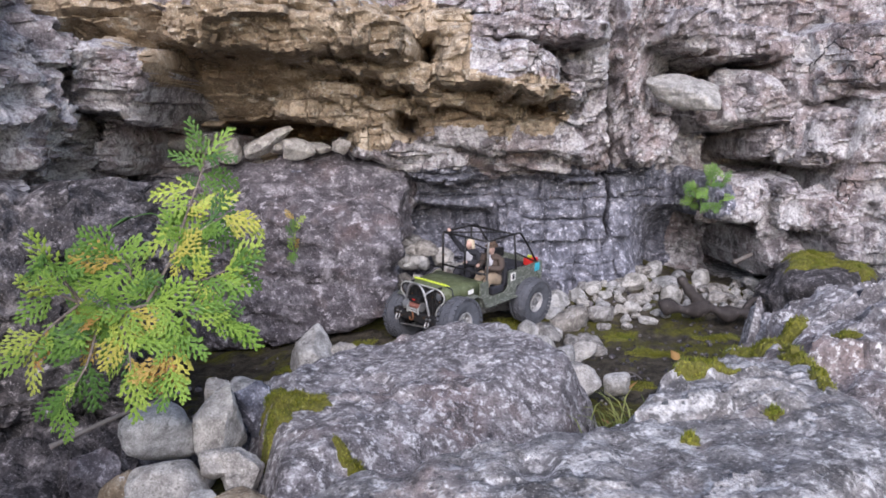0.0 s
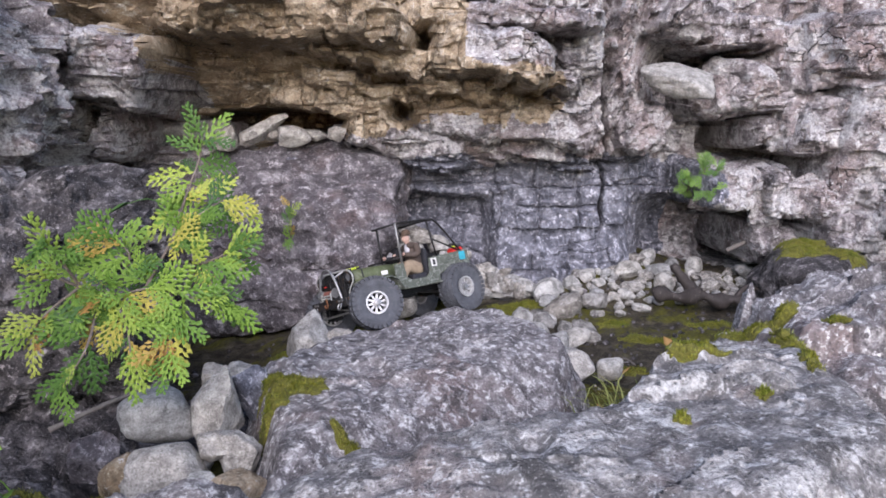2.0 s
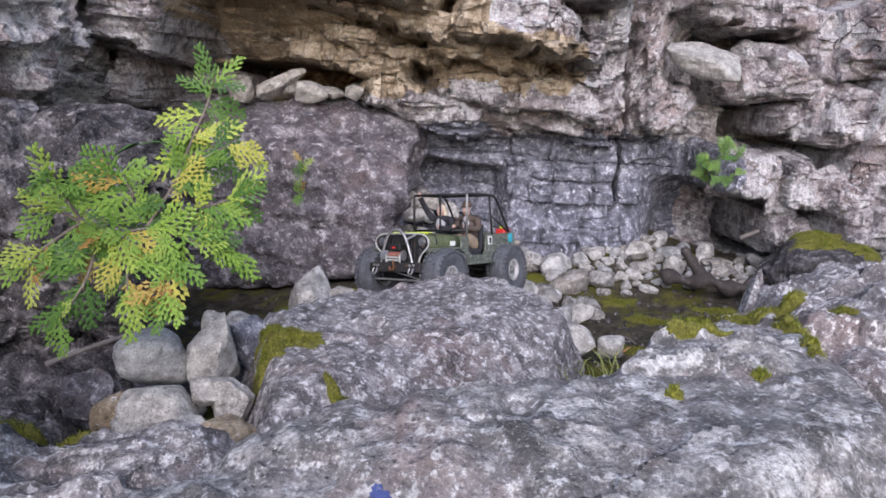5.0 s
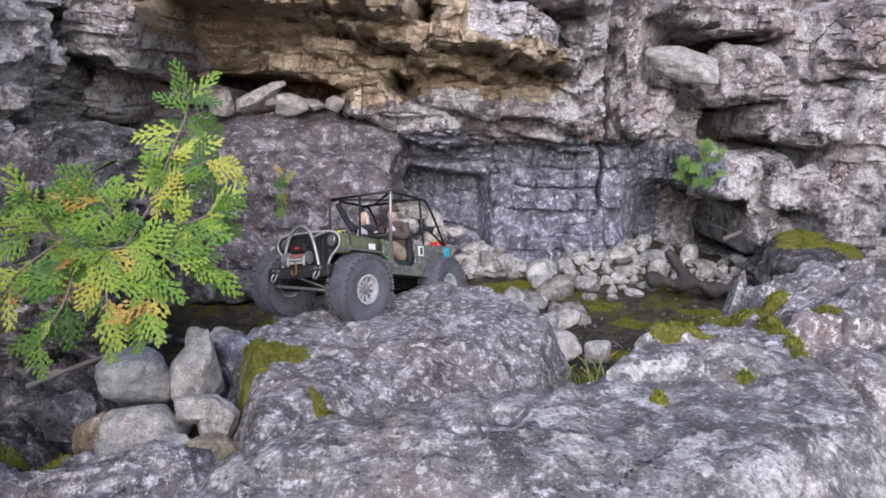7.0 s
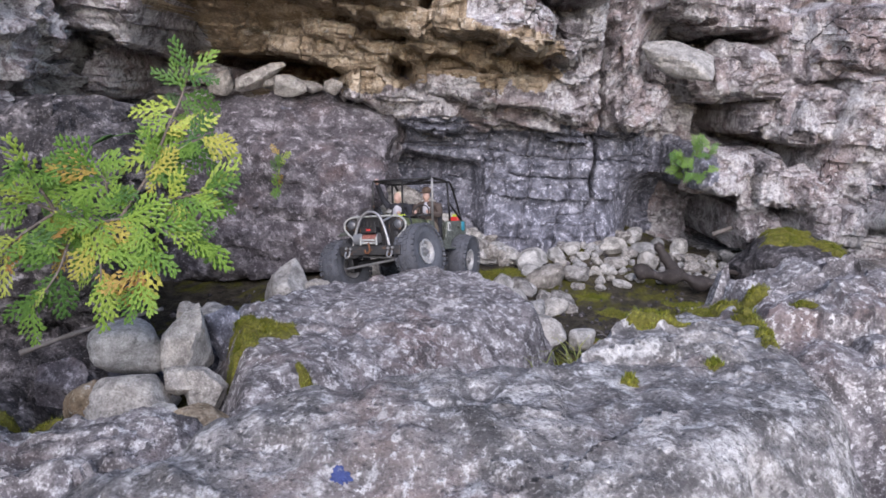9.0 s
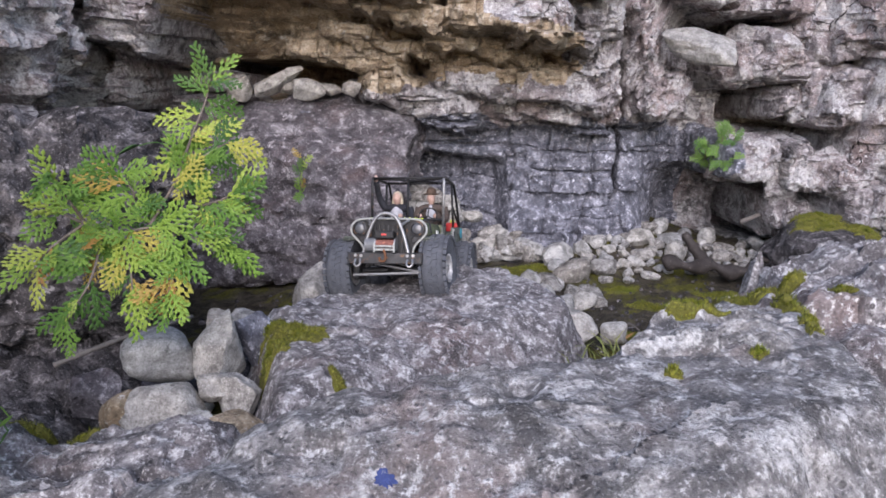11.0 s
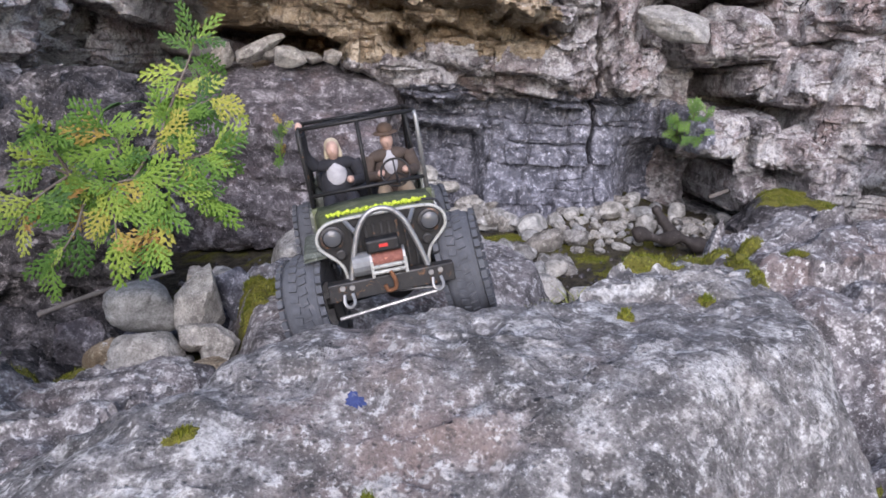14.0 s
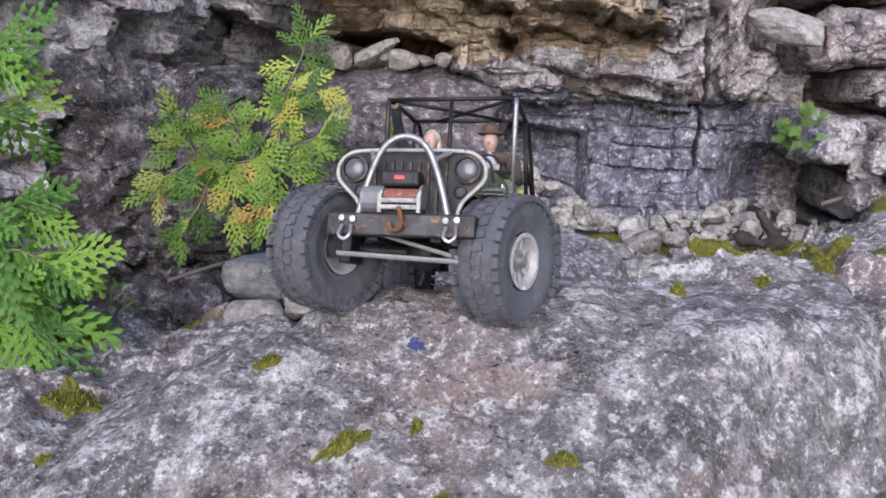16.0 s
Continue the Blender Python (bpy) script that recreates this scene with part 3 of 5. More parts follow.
rock("ledge_block", (-0.6, 2.56, 0.2), (0.46, 0.3, 0.31), 4, PURPLE, "massive purple-grey rock block forming a ledge under the roof", -8, 2, 6, p=14, cuts=6, rough=0.06, fine=0.03, layer=0.02, chunk=0.035)
for x, y, z, a, b, c, k in ((0.975, 2.5, 0.315, 0.1, 0.11, 0.08, 1), (1.19, 2.44, 0.275, 0.085, 0.1, 0.075, 2), (1.215, 2.5, 0.52, 0.085, 0.12, 0.1, 3), (1.03, 2.56, 0.63, 0.15, 0.12, 0.085, 4), (1.09, 2.5, 0.25, 0.055, 0.09, 0.1, 5), (1.33, 2.4, 0.24, 0.07, 0.1, 0.075, 6)):
    rock("cliff_knob", (x, y, z), (a, b, c), 60 + k, CLIFF, "rugged pinkish grey knob of the cliff", 25 * k, 6, 5, "rock", "knobs of the cliff", p=16, cuts=14, rough=0.09, fine=0.05, tilt=0.3, chunk=0.05)
rock("white_rock", (0.77, 2.42, 0.66), (0.105, 0.085, 0.044), 9, STONE, "smooth pale rock wedged on a ledge", 12, 8, 5, p=12, cuts=12, tilt=0.3)
rock("stacked_block", (-0.87, 2.76, 0.645), (0.155, 0.12, 0.05), 10, TAN, "tan block wedged under the roof", 3, 0, 4, p=14, cuts=3)
rock("stacked_block", (-0.85, 2.74, 0.555), (0.17, 0.13, 0.042), 12, CLIFF, "grey block under a tan one in the slot", -4, 0, 4, p=14, cuts=3)
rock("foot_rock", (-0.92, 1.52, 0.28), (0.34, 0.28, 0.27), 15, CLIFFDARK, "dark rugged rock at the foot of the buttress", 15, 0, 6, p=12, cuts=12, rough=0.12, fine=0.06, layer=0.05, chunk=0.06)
mossy_rock = rock("mossy_rock", (1.16, 2.28, 0.02), (0.2, 0.19, 0.14), 16, CLIFFDARK, "dark rock with yellow moss at the gully end", 12, 0, 5, rough=0.08, fine=0.04)

# ---- loose stones below the buttress ----
for x, y, z, a, b, c, s, m_, text in [
        (-.515, 1.27, .09, .072, .06, .057, 1, PALE, "large rounded pale grey stone"), (-.412, 1.28, .085, .05, .045, .06, 2, STONE, "rough grey stone leaning on a larger one"),
        (-.39, 1.19, .06, .036, .03, .025, 3, STONE, "small pale stone on the heap"), (-.348, 1.19, .045, .042, .032, .045, 4, STONE, "grey angular stone in the heap"),
        (-.465, 1.16, .04, .066, .046, .045, 5, STONE, "broad flat grey stone under others"), (-.59, 1.19, .045, .042, .04, .042, 6, PURPLE, "brownish stone in the heap"),
        (-.54, 1.14, .03, .026, .026, .032, 7, TAN, "small tan stone in the heap"), (-.345, 1.38, .07, .035, .04, .07, 8, SLATE, "dark upright stone behind the heap"),
        (-.42, 1.52, .06, .05, .04, .035, 9, STONE, "dark grey stone behind the heap"), (-.49, 1.55, .05, .03, .03, .035, 10, STONE, "small grey stone behind the heap"),
        (-.325, 1.08, .04, .04, .034, .03, 11, TAN, "orange-brown stone in the gap"), (-.385, 1.08, .04, .03, .026, .026, 12, PALE, "small pale stone in the gap"),
        (-.32, 1.78, .04, .075, .055, .065, 13, STONE, "three-sided pale grey stone"), (-.26, 1.8, .03, .035, .035, .05, 14, STONE, "stone beside a three-sided one"),
        (.275, 1.62, .02, .065, .05, .045, 15, STONE, "tan stone beside the slab"), (.39, 1.66, .0, .035, .03, .032, 16, PALE, "round grey stone on the mud"),
        (.24, 1.93, .0, .07, .05, .04, 17, PALE, "broad pale stone beside the slab"), (.31, 1.9, -.01, .03, .025, .035, 18, PALE, "egg-shaped pale stone on mud"),
        (-.13, 2.25, .02, .06, .045, .05, 19, STONE, "rounded grey stone by the ledge block"), (-.5, 1.42, -.01, .08, .06, .05, 20, SLATE, "dark stone in the shade")]:
    rock("stone", (x, y, z), (a, b, c), 100 + s, m_, text, 37 * s, 6, 4, "stone", "stones in the gully", p=6 if s in (1, 16, 18, 19) else 30, cuts=11, rough=0.05, fine=0.025, tilt=0.1 if s in (1, 16, 18, 19) else 0.32)
for k in range(9):
    rock("shelf_stone", (-0.66 + 0.042 * k + 0.012 * (k * 7 % 5), 2.44 + 0.035 * (k * 5 % 4), 0.525 + 0.004 * (k % 3)), ((0.042, 0.04, 0.036) if k in (0, 4) else (0.024 + 0.006 * (k * 3 % 4), 0.03, 0.018 + 0.005 * (k * 5 % 3))), 140 + k, STONE, "pale stone on the rock ledge", 50 * k, 0, 4, "stone", "stones on the ledge", p=26, cuts=12, tilt=0.4)

# ---- pebbles below the wall ----
PEBBLES = []
for k in range(10):
    me = rock_mesh("pebble", (1.0, 0.72, 0.56), 200 + k, 3, p=(10, 26, 16, 34)[k % 4], cuts=13, rough=0.07, fine=0.03, tilt=0.36)
    me.set_sharp_from_angle(angle=radians(26))
    me.materials.append(PEBBLEPALE if k % 3 else PEBBLEGREY)
    PEBBLES.append(me)
rng = random.Random(5)


def pebble(x, y, r, lift=0.0, name="pebble", label="pale rounded pebble on the gully floor", group="pebbles in the gully"):
    ob = new(name, rng.choice(PEBBLES))
    ob.scale = (r, r * rng.uniform(0.8, 1.1), r * rng.uniform(0.8, 1.1))
    ob.matrix_basis = pose(x, y, floor_at(x, y) + r * 0.35 + lift, rng.uniform(-20, 20), rng.uniform(-20, 20), rng.uniform(0, 360)) @ Matrix.Diagonal((*ob.scale, 1))
    return tagged(ob, label, "pebble", group)


placed = []
for _ in range(6000):
    if len(placed) > 190:
        break
    x, y = rng.uniform(0.14, 1.12), rng.uniform(2.02, 2.68)
    edge = 2.2 + 0.3 * max(0, x - 0.42) + 0.5 * max(0, 0.36 - x)
    if x < 0.34 and y > 2.1 + 0.0 * x:
        continue
    if y < edge + rng.uniform(0, 0.1) or y > 2.55 + 0.12 * x:
        continue
    r = rng.choice([0.018, 0.024, 0.03, 0.038, 0.05, 0.066]) * (0.8 if x > 0.7 else 1)
    if all((x - a) ** 2 + (y - b) ** 2 > (0.68 * (r + c)) ** 2 for a, b, c in placed):
        placed.append((x, y, r))
        pebble(x, y, r)
for k in range(64):
    x = rng.uniform(-0.14, 0.3)
    lift = 0.01 + (0.21 - 0.5 * max(0, x + 0.1)) * (k % 8) / 7
    y = 2.47 + 0.42 * lift + rng.uniform(0, 0.03)
    pebble(x, y, rng.uniform(0.034, 0.052), lift, "piled_stone", "pale angular stone piled against the wall", "stones piled at the wall")
for x, y, r in [(-.5, 1.9, .024), (-.46, 1.92, .02), (-.42, 1.9, .022), (-.38, 1.93, .026), (-.4, 1.86, .02), (-.45, 1.85, .016), (-.36, 1.86, .018), (-.52, 1.86, .02)]:
    pebble(x, y, r, 0.005, label="small grey stone in the shaded gully")
for k in range(26):
    x, y = rng.uniform(-0.72, -0.28), rng.uniform(1.04, 1.5)
    pebble(x, y, rng.uniform(0.02, 0.045), 0.0, "stone_chip", "grey angular stone between larger ones", "small stones in the heap")
for k in range(9):
    pebble(rng.uniform(0.24, 0.42), rng.uniform(2.0, 2.26), rng.uniform(0.028, 0.05), 0.0, label="larger pale stone on the gully floor")
# fine gravel
gv, gf = [], []
for k in range(520):
    x, y = (rng.uniform(0.25, 1.1), rng.uniform(1.65, 2.5)) if k % 3 else (rng.uniform(-0.7, 0.1), rng.uniform(1.3, 2.2))
    r, z = rng.uniform(0.003, 0.010), floor_at(x, y)
    d_, f_ = ico(1)
    jit = np.array([rng.uniform(0.6, 1.2) for _ in range(3)]) * r
    gf += (f_ + len(gv) * len(d_)).tolist()
    gv.append(d_ * jit + np.array([x, y, z + 0.2 * r]))
gravel = new("gravel", mesh_from("gravel", np.concatenate(gv), gf))
gravel.data.materials.append(CLIFFDARK)
tagged(gravel, "fine grey gravel scattered on damp mud", "gravel", kind="stuff")

# ---- the model jeep ----
OLIVE = plain("olive_paint", (0.095, 0.115, 0.055), 0.5, 0.0, (0.19, 0.2, 0.14), 0.35, 45)
BODYGREY = plain("worn_green_grey_paint", (0.1, 0.113, 0.092), 0.5, 0.0, (0.25, 0.265, 0.24), 0.5, 60)
BLACKM = plain("black_steel", (0.02, 0.02, 0.021), 0.5, 0.4, (0.12, 0.11, 0.1), 0.2, 60)
BUMPER = plain("scraped_steel", (0.045, 0.045, 0.047), 0.5, 0.6, (0.2, 0.11, 0.06), 0.34, 50)
SILVER = plain("scratched_aluminium", (0.36, 0.36, 0.36), 0.42, 0.75, (0.25, 0.25, 0.25), 0.35, 70)
PALEPAINT = plain("chipped_pale_paint", (0.4, 0.41, 0.39), 0.6, 0.1, (0.12, 0.12, 0.11), 0.4, 70)
RUBBER = plain("dusty_rubber", (0.084, 0.09, 0.104), 0.92, 0.0, (0.12, 0.12, 0.13), 0.35, 50, 0.4)
RED = plain("red_plastic", (0.55, 0.03, 0.025), 0.4)
ROPE = plain("red_rope", (0.22, 0.085, 0.065), 0.8, 0.0, (0.7, 0.3, 0.2), 0.3, 200)
TEAL = plain("teal_sticker", (0.03, 0.38, 0.5), 0.5)
YELLOW = plain("yellow_green_rope", (0.5, 0.62, 0.05), 0.6)
WHITE = plain("white_sticker", (0.75, 0.75, 0.72), 0.5)
SKIN = plain("doll_skin", (0.5, 0.33, 0.27), 0.5)
JACKET = plain("brown_jacket", (0.075, 0.055, 0.045), 0.85)
SHIRT = plain("pale_shirt", (0.42, 0.42, 0.45), 0.8)
DARKCLOTH = plain("dark_cloth", (0.022, 0.023, 0.03), 0.85)
KHAKI = plain("khaki_cloth", (0.3, 0.23, 0.16), 0.85)
HAIR = plain("blond_hair", (0.55, 0.47, 0.34), 0.6)
HAT = plain("brown_felt_hat", (0.1, 0.065, 0.045), 0.85)
RUST = plain("rusty_iron", (0.2, 0.09, 0.045), 0.75, 0.4)
RIM = plain("worn_bare_alloy", (0.55, 0.55, 0.55), 0.45, 0.45, (0.3, 0.3, 0.3), 0.3, 70)
LENS, ln_, ll_, lb_ = nodes("headlight_lens", 0.12)
lb_.inputs["Base Color"].default_value = (0.12, 0.125, 0.135, 1)
lb_.inputs["Transmission Weight"].default_value = 0.35


def add_box(bm, x0, x1, y0, y1, z0, z1, bevel=0.0015, m=None):
    r = bmesh.ops.create_cube(bm, size=1)
    vs = r["verts"]
    for v in vs:
        v.co = Vector((x0 + (v.co.x + .5) * (x1 - x0), y0 + (v.co.y + .5) * (y1 - y0), z0 + (v.co.z + .5) * (z1 - z0)))
        if m:
            v.co = m @ v.co
    if bevel:
        bmesh.ops.bevel(bm, geom=list({e for v in vs for e in v.link_edges}), offset=bevel, segments=2, affect="EDGES", profile=0.5)
    return bm


def box(*a, **k):
    return add_box(bmesh.new(), *a, **k)


def add_tube(bm, pts, r, seg=8, closed=False):
    pts = [Vector(p) for p in pts]
    n, rings, up = len(pts), [], None
    for i, p in enumerate(pts):
        a = pts[(i - 1) % n] if closed or i else p
        b = pts[(i + 1) % n] if closed or i < n - 1 else p
        d = (b - a).normalized()
        if up is None:
            up = d.orthogonal().normalized()
        up = (up - d * up.dot(d)).normalized()
        s = d.cross(up)
        rr = r[i] if isinstance(r, (list, tuple)) else r
        rings.append([bm.verts.new(p + rr * (math.cos(2 * math.pi * k / seg) * up + math.sin(2 * math.pi * k / seg) * s)) for k in range(seg)])
    for i in range(n if closed else n - 1):
        a, b = rings[i], rings[(i + 1) % n]
        for k in range(seg):
            bm.faces.new((a[k], a[(k + 1) % seg], b[(k + 1) % seg], b[k]))
    if not closed:
        bm.faces.new(rings[0][::-1])
        bm.faces.new(rings[-1])
    return bm


def tube(pts, r, seg=8, closed=False):
    return add_tube(bmesh.new(), pts, r, seg, closed)


def arc(pts, steps=6):
    """A smooth line through the points."""
    out, p = [], [Vector(q) for q in pts]
    for i in range(len(p) - 1):
        a, b, c, d = p[max(i - 1, 0)], p[i], p[i + 1], p[min(i + 2, len(p) - 1)]
        for k in range(steps):
            t = k / steps
            out.append(0.5 * ((2 * b) + (c - a) * t + (2 * a - 5 * b + 4 * c - d) * t * t + (3 * b - a - 3 * c + d) * t ** 3))
    return out + [p[-1]]


def lathe(profile, seg=40):
    """Turns (radius, y) round the y axis."""
    bm = bmesh.new()
    rings = [[bm.verts.new((r * math.cos(2 * math.pi * k / seg), y, r * math.sin(2 * math.pi * k / seg))) for k in range(seg)] for r, y in profile]
    for a, b in zip(rings, rings[1:]):
        for k in range(seg):
            bm.faces.new((a[k], a[(k + 1) % seg], b[(k + 1) % seg], b[k]))
    bmesh.ops.recalc_face_normals(bm, faces=bm.faces)
    return bm


def plate(outline, depth, place):
    """Extrudes a flat outline; place turns (u, v, w) into a point."""
    bm = bmesh.new()
    a = [bm.verts.new(place(u, v, 0)) for u, v in outline]
    b = [bm.verts.new(place(u, v, depth)) for u, v in outline]
    bm.faces.new(a)
    bm.faces.new(b[::-1])
    for i in range(len(a)):
        j = (i + 1) % len(a)
        bm.faces.new((a[i], b[i], b[j], a[j]))
    bmesh.ops.recalc_face_normals(bm, faces=bm.faces)
    bmesh.ops.triangulate(bm, faces=bm.faces)
    return bm


def ball(bm, at, half, turn=(0, 0, 0), sub=3, mat=0):
    r = bmesh.ops.create_icosphere(bm, subdivisions=sub, radius=1)
    m = pose(*at, *turn) @ Matrix.Diagonal((*half, 1))
    for v in r["verts"]:
        v.co = m @ v.co
    for f in {f for v in r["verts"] for f in v.link_faces}:
        f.material_index = mat


def limb(bm, pts, radii, mat):
    n = len(bm.faces)
    add_tube(bm, arc(pts, 5), [float(np.interp(k / (5 * (len(pts) - 1)), np.linspace(0, 1, len(radii)), radii)) for k in range(5 * (len(pts) - 1) + 1)], 10)
    bm.faces.ensure_lookup_table()
    for f in list(bm.faces)[n:]:
        f.material_index = mat


jeep = tagged(new("model_jeep"), "olive green model jeep with huge black tyres and a roll cage", "model car")
JW = 0.092
side = [(0.065, 0.098), (0.065, 0.168), (0.03, 0.17), (0.026, 0.128), (0.01, 0.118), (-0.05, 0.118), (-0.066, 0.13), (-0.072, 0.172), (-0.232, 0.18), (-0.24, 0.12), (-0.23, 0.118),
        (-0.222, 0.138), (-0.2, 0.155), (-0.17, 0.16), (-0.14, 0.155), (-0.115, 0.138), (-0.103, 0.112), (-0.1, 0.098)]
body = part("body", box(-0.238, 0.06, -JW + .004, JW - .004, 0.098, 0.106), BODYGREY, jeep, "scuffed green-grey tub")
part("side_panel", plate(side, 0.004, lambda u, v, w: (u, JW - w, v)), BODYGREY, body)
part("side_panel", plate(side, 0.004, lambda u, v, w: (u, -JW + w, v)), BODYGREY, body)
part("rear_panel", box(-0.241, -0.236, -JW, JW, 0.1, 0.178), BODYGREY, body)
part("cowl", box(0.05, 0.064, -JW + .003, JW - .003, 0.106, 0.172), OLIVE, body)
for s in (1, -1):
    part("wheel_tub", box(-0.235, -0.108, s * 0.05 if s > 0 else -0.088, 0.088 if s > 0 else -0.05, 0.12, 0.163, bevel=0.006), BODYGREY, body)
    part("side_step", box(-0.095, 0.045, s * 0.085 if s > 0 else -0.108, 0.108 if s > 0 else -0.085, 0.094, 0.099), BODYGREY, jeep, "scraped metal side step")
    fender = bmesh.new()
    prof = [(0.208, 0.136), (0.2, 0.141), (0.15, 0.142), (0.09, 0.142), (0.07, 0.132), (0.052, 0.1)]
    rows_ = [[fender.verts.new((x, s * y, z + dz)) for x, z in prof] for y, dz in ((0.07, 0), (0.1, 0), (0.104, -0.003), (0.104, -0.005), (0.07, -0.003))]
    for a, b in zip(rows_, rows_[1:] + rows_[:1]):
        for k in range(len(prof) - 1):
            fender.faces.new((a[k], a[k + 1], b[k + 1], b[k]))
    bmesh.ops.recalc_face_normals(fender, faces=fender.faces)
    part("fender", fender, BODYGREY, jeep)
hood = bmesh.new()
cross = [(-1, -0.042), (-1, -0.012), (-0.93, -0.002), (-0.6, 0.002), (0, 0.004), (0.6, 0.002), (0.93, -0.002), (1, -0.012), (1, -0.042)]
hr = [[hood.verts.new((x, w * c, z + dz)) for c, dz in cross] for x, w, z in ((0.062, 0.086, 0.174), (0.11, 0.082, 0.175), (0.16, 0.077, 0.175), (0.207, 0.072, 0.173))]
for a, b in zip(hr, hr[1:]):
    for k in range(len(cross) - 1):
        hood.faces.new((a[k], b[k], b[k + 1], a[k + 1]))
hood_ob = part("hood", hood, OLIVE, jeep, "flat olive bonnet", True)
hood_ob.modifiers.new("thick", "SOLIDIFY").thickness = 0.003
part("hood_latch", box(0.19, 0.2, 0.05, 0.056, 0.174, 0.18), BLACKM, hood_ob)
part("hood_latch", box(0.19, 0.2, -0.056, -0.05, 0.174, 0.18), BLACKM, hood_ob)
half_ = [(0.0, 0.179), (0.056, 0.178), (0.073, 0.173), (0.082, 0.162), (0.082, 0.148), (0.074, 0.138), (0.06, 0.124), (0.054, 0.11), (0.053, 0.088)]
outline = half_ + [(-u, v) for u, v in half_[::-1][:-1]]
grille = part("grille", plate(outline, 0.004, lambda u, v, w: (0.206 + w, u, v)), BLACKM, jeep, "black slotted grille with a chipped pale edge")
edge_line = arc([(u, v, 0) for u, v in half_[::-1] + [(-u, v) for u, v in half_[1:]]], 3)
part("grille_edge", tube([(0.2115, q.x, q.y) for q in edge_line], 0.0024, 6), PALEPAINT, grille, "", True)
for k in range(9):
    y = -0.04 + 0.01 * k
    part("grille_slat", box(0.21, 0.2135, y - 0.0018, y + 0.0018, 0.094, 0.166, bevel=0.0006), BUMPER, grille)
for s in (1, -1):
    lamp = part("headlight", lathe([(0.0155, 0.0), (0.0155, 0.006), (0.0125, 0.007), (0.0125, 0.003)], 24), BUMPER, jeep)
    lamp.matrix_basis = pose(0.2095, s * 0.063, 0.158, 0, 0, -90)
    dome = bmesh.new()
    ball(dome, (0, 0.003, 0), (0.0124, 0.005, 0.0124))
    part("lens", dome, LENS, lamp, "clear headlight lens", True)
    small = part("marker_lamp", lathe([(0.0, 0.0), (0.007, 0.0), (0.007, 0.004), (0.005, 0.005), (0.005, 0.002), (0, 0.002)], 16), BUMPER, jeep)
    small.matrix_basis = pose(0.2105, s * 0.056, 0.134, 0, 0, -90)
part("hoop_bar", tube(arc([(0.236, -0.05, 0.1), (0.236, -0.041, 0.135), (0.236, -0.029, 0.168), (0.236, -0.016, 0.184), (0.236, 0, 0.189), (0.236, 0.016, 0.184), (0.236, 0.029, 0.168), (0.236, 0.041, 0.135), (0.236, 0.05, 0.1)], 5), 0.0036, 10), SILVER, jeep, "scratched silver hoop guard", True)
for s in (1, -1):
    part("hoop_brace", tube([(0.236, s * 0.034, 0.165), (0.212, s * 0.044, 0.176)], 0.003, 8), SILVER, jeep)
bumper = part("bumper", box(0.226, 0.246, -0.08, 0.08, 0.082, 0.106, bevel=0.002), BUMPER, jeep, "rust-scraped steel bumper")
for s in (1, -1):
    for a, b in ((0.05, 0.099), (0.062, 0.1)):
        bolt = part("bolt", lathe([(0, 0), (0.0034, 0), (0.0034, 0.004), (0, 0.004)], 8), SILVER, bumper)
        bolt.matrix_basis = pose(0.246, s * a, b, 0, 0, -90)
    part("shackle", tube(arc([(0.25, s * 0.056 - 0.005, 0.092), (0.256, s * 0.056 - 0.006, 0.082), (0.257, s * 0.056, 0.077), (0.256, s * 0.056 + 0.006, 0.082), (0.25, s * 0.056 + 0.005, 0.092)], 4), 0.0022, 7), SILVER, bumper)
winch = part("winch", box(0.216, 0.246, -0.024, 0.024, 0.106, 0.109), BUMPER, jeep, "electric winch with red rope")
part("motor", tube([(0.232, -0.044, 0.122), (0.232, -0.022, 0.122)], 0.015, 16), plain("grey_motor", (0.2, 0.21, 0.22), 0.5, 0.3), winch)
part("control_box", box(0.22, 0.244, -0.024, 0.018, 0.135, 0.152, bevel=0.003), BLACKM, winch)
part("badge", box(0.2441, 0.2448, -0.008, 0.003, 0.142, 0.146, bevel=0), RED, winch)
part("drum", tube([(0.234, -0.02, 0.124), (0.234, 0.02, 0.124)], 0.0095, 16), ROPE, winch)
for y in (-0.021, 0.021):
    part("drum_flange", tube([(0.234, y - 0.0015, 0.124), (0.234, y + 0.0015, 0.124)], 0.0135, 16), SILVER, winch)
for z in (0.112, 0.119):
    part("fairlead_roller", tube([(0.25, -0.02, z), (0.25, 0.02, z)], 0.0026, 8), PALEPAINT, winch)
for y in (-0.021, 0.021):
    part("fairlead_post", box(0.248, 0.252, y - 0.002, y + 0.002, 0.106, 0.126, bevel=0.0006), PALEPAINT, winch)
part("hook", tube(arc([(0.252, 0.0, 0.112), (0.254, 0.004, 0.1), (0.254, 0.003, 0.09), (0.254, -0.006, 0.088), (0.254, -0.009, 0.096)], 5), 0.0026, 8), RUST, winch, "rusty winch hook")
rope = part("hood_rope", tube([(0.172 + 0.002 * math.sin(k * 1.9), -0.066 + 0.132 * k / 60, 0.1795 + 0.0012 * math.cos(k * 2.3)) for k in range(61)], 0.0024, 6), YELLOW, jeep, "yellow-green rope tied over the bonnet")
for k in range(9):
    ball_bm = bmesh.new()
    ball(ball_bm, (0.172, -0.05 + 0.0125 * k, 0.181), (0.0042, 0.0035, 0.003), sub=2)
    part("knot", ball_bm, YELLOW, rope)
part("hood_strap", tube(arc([(0.175, 0.06, 0.179), (0.176, 0.08, 0.174), (0.178, 0.086, 0.15)], 4), 0.0018, 6), DARKCLOTH, jeep)
CZ = 0.285
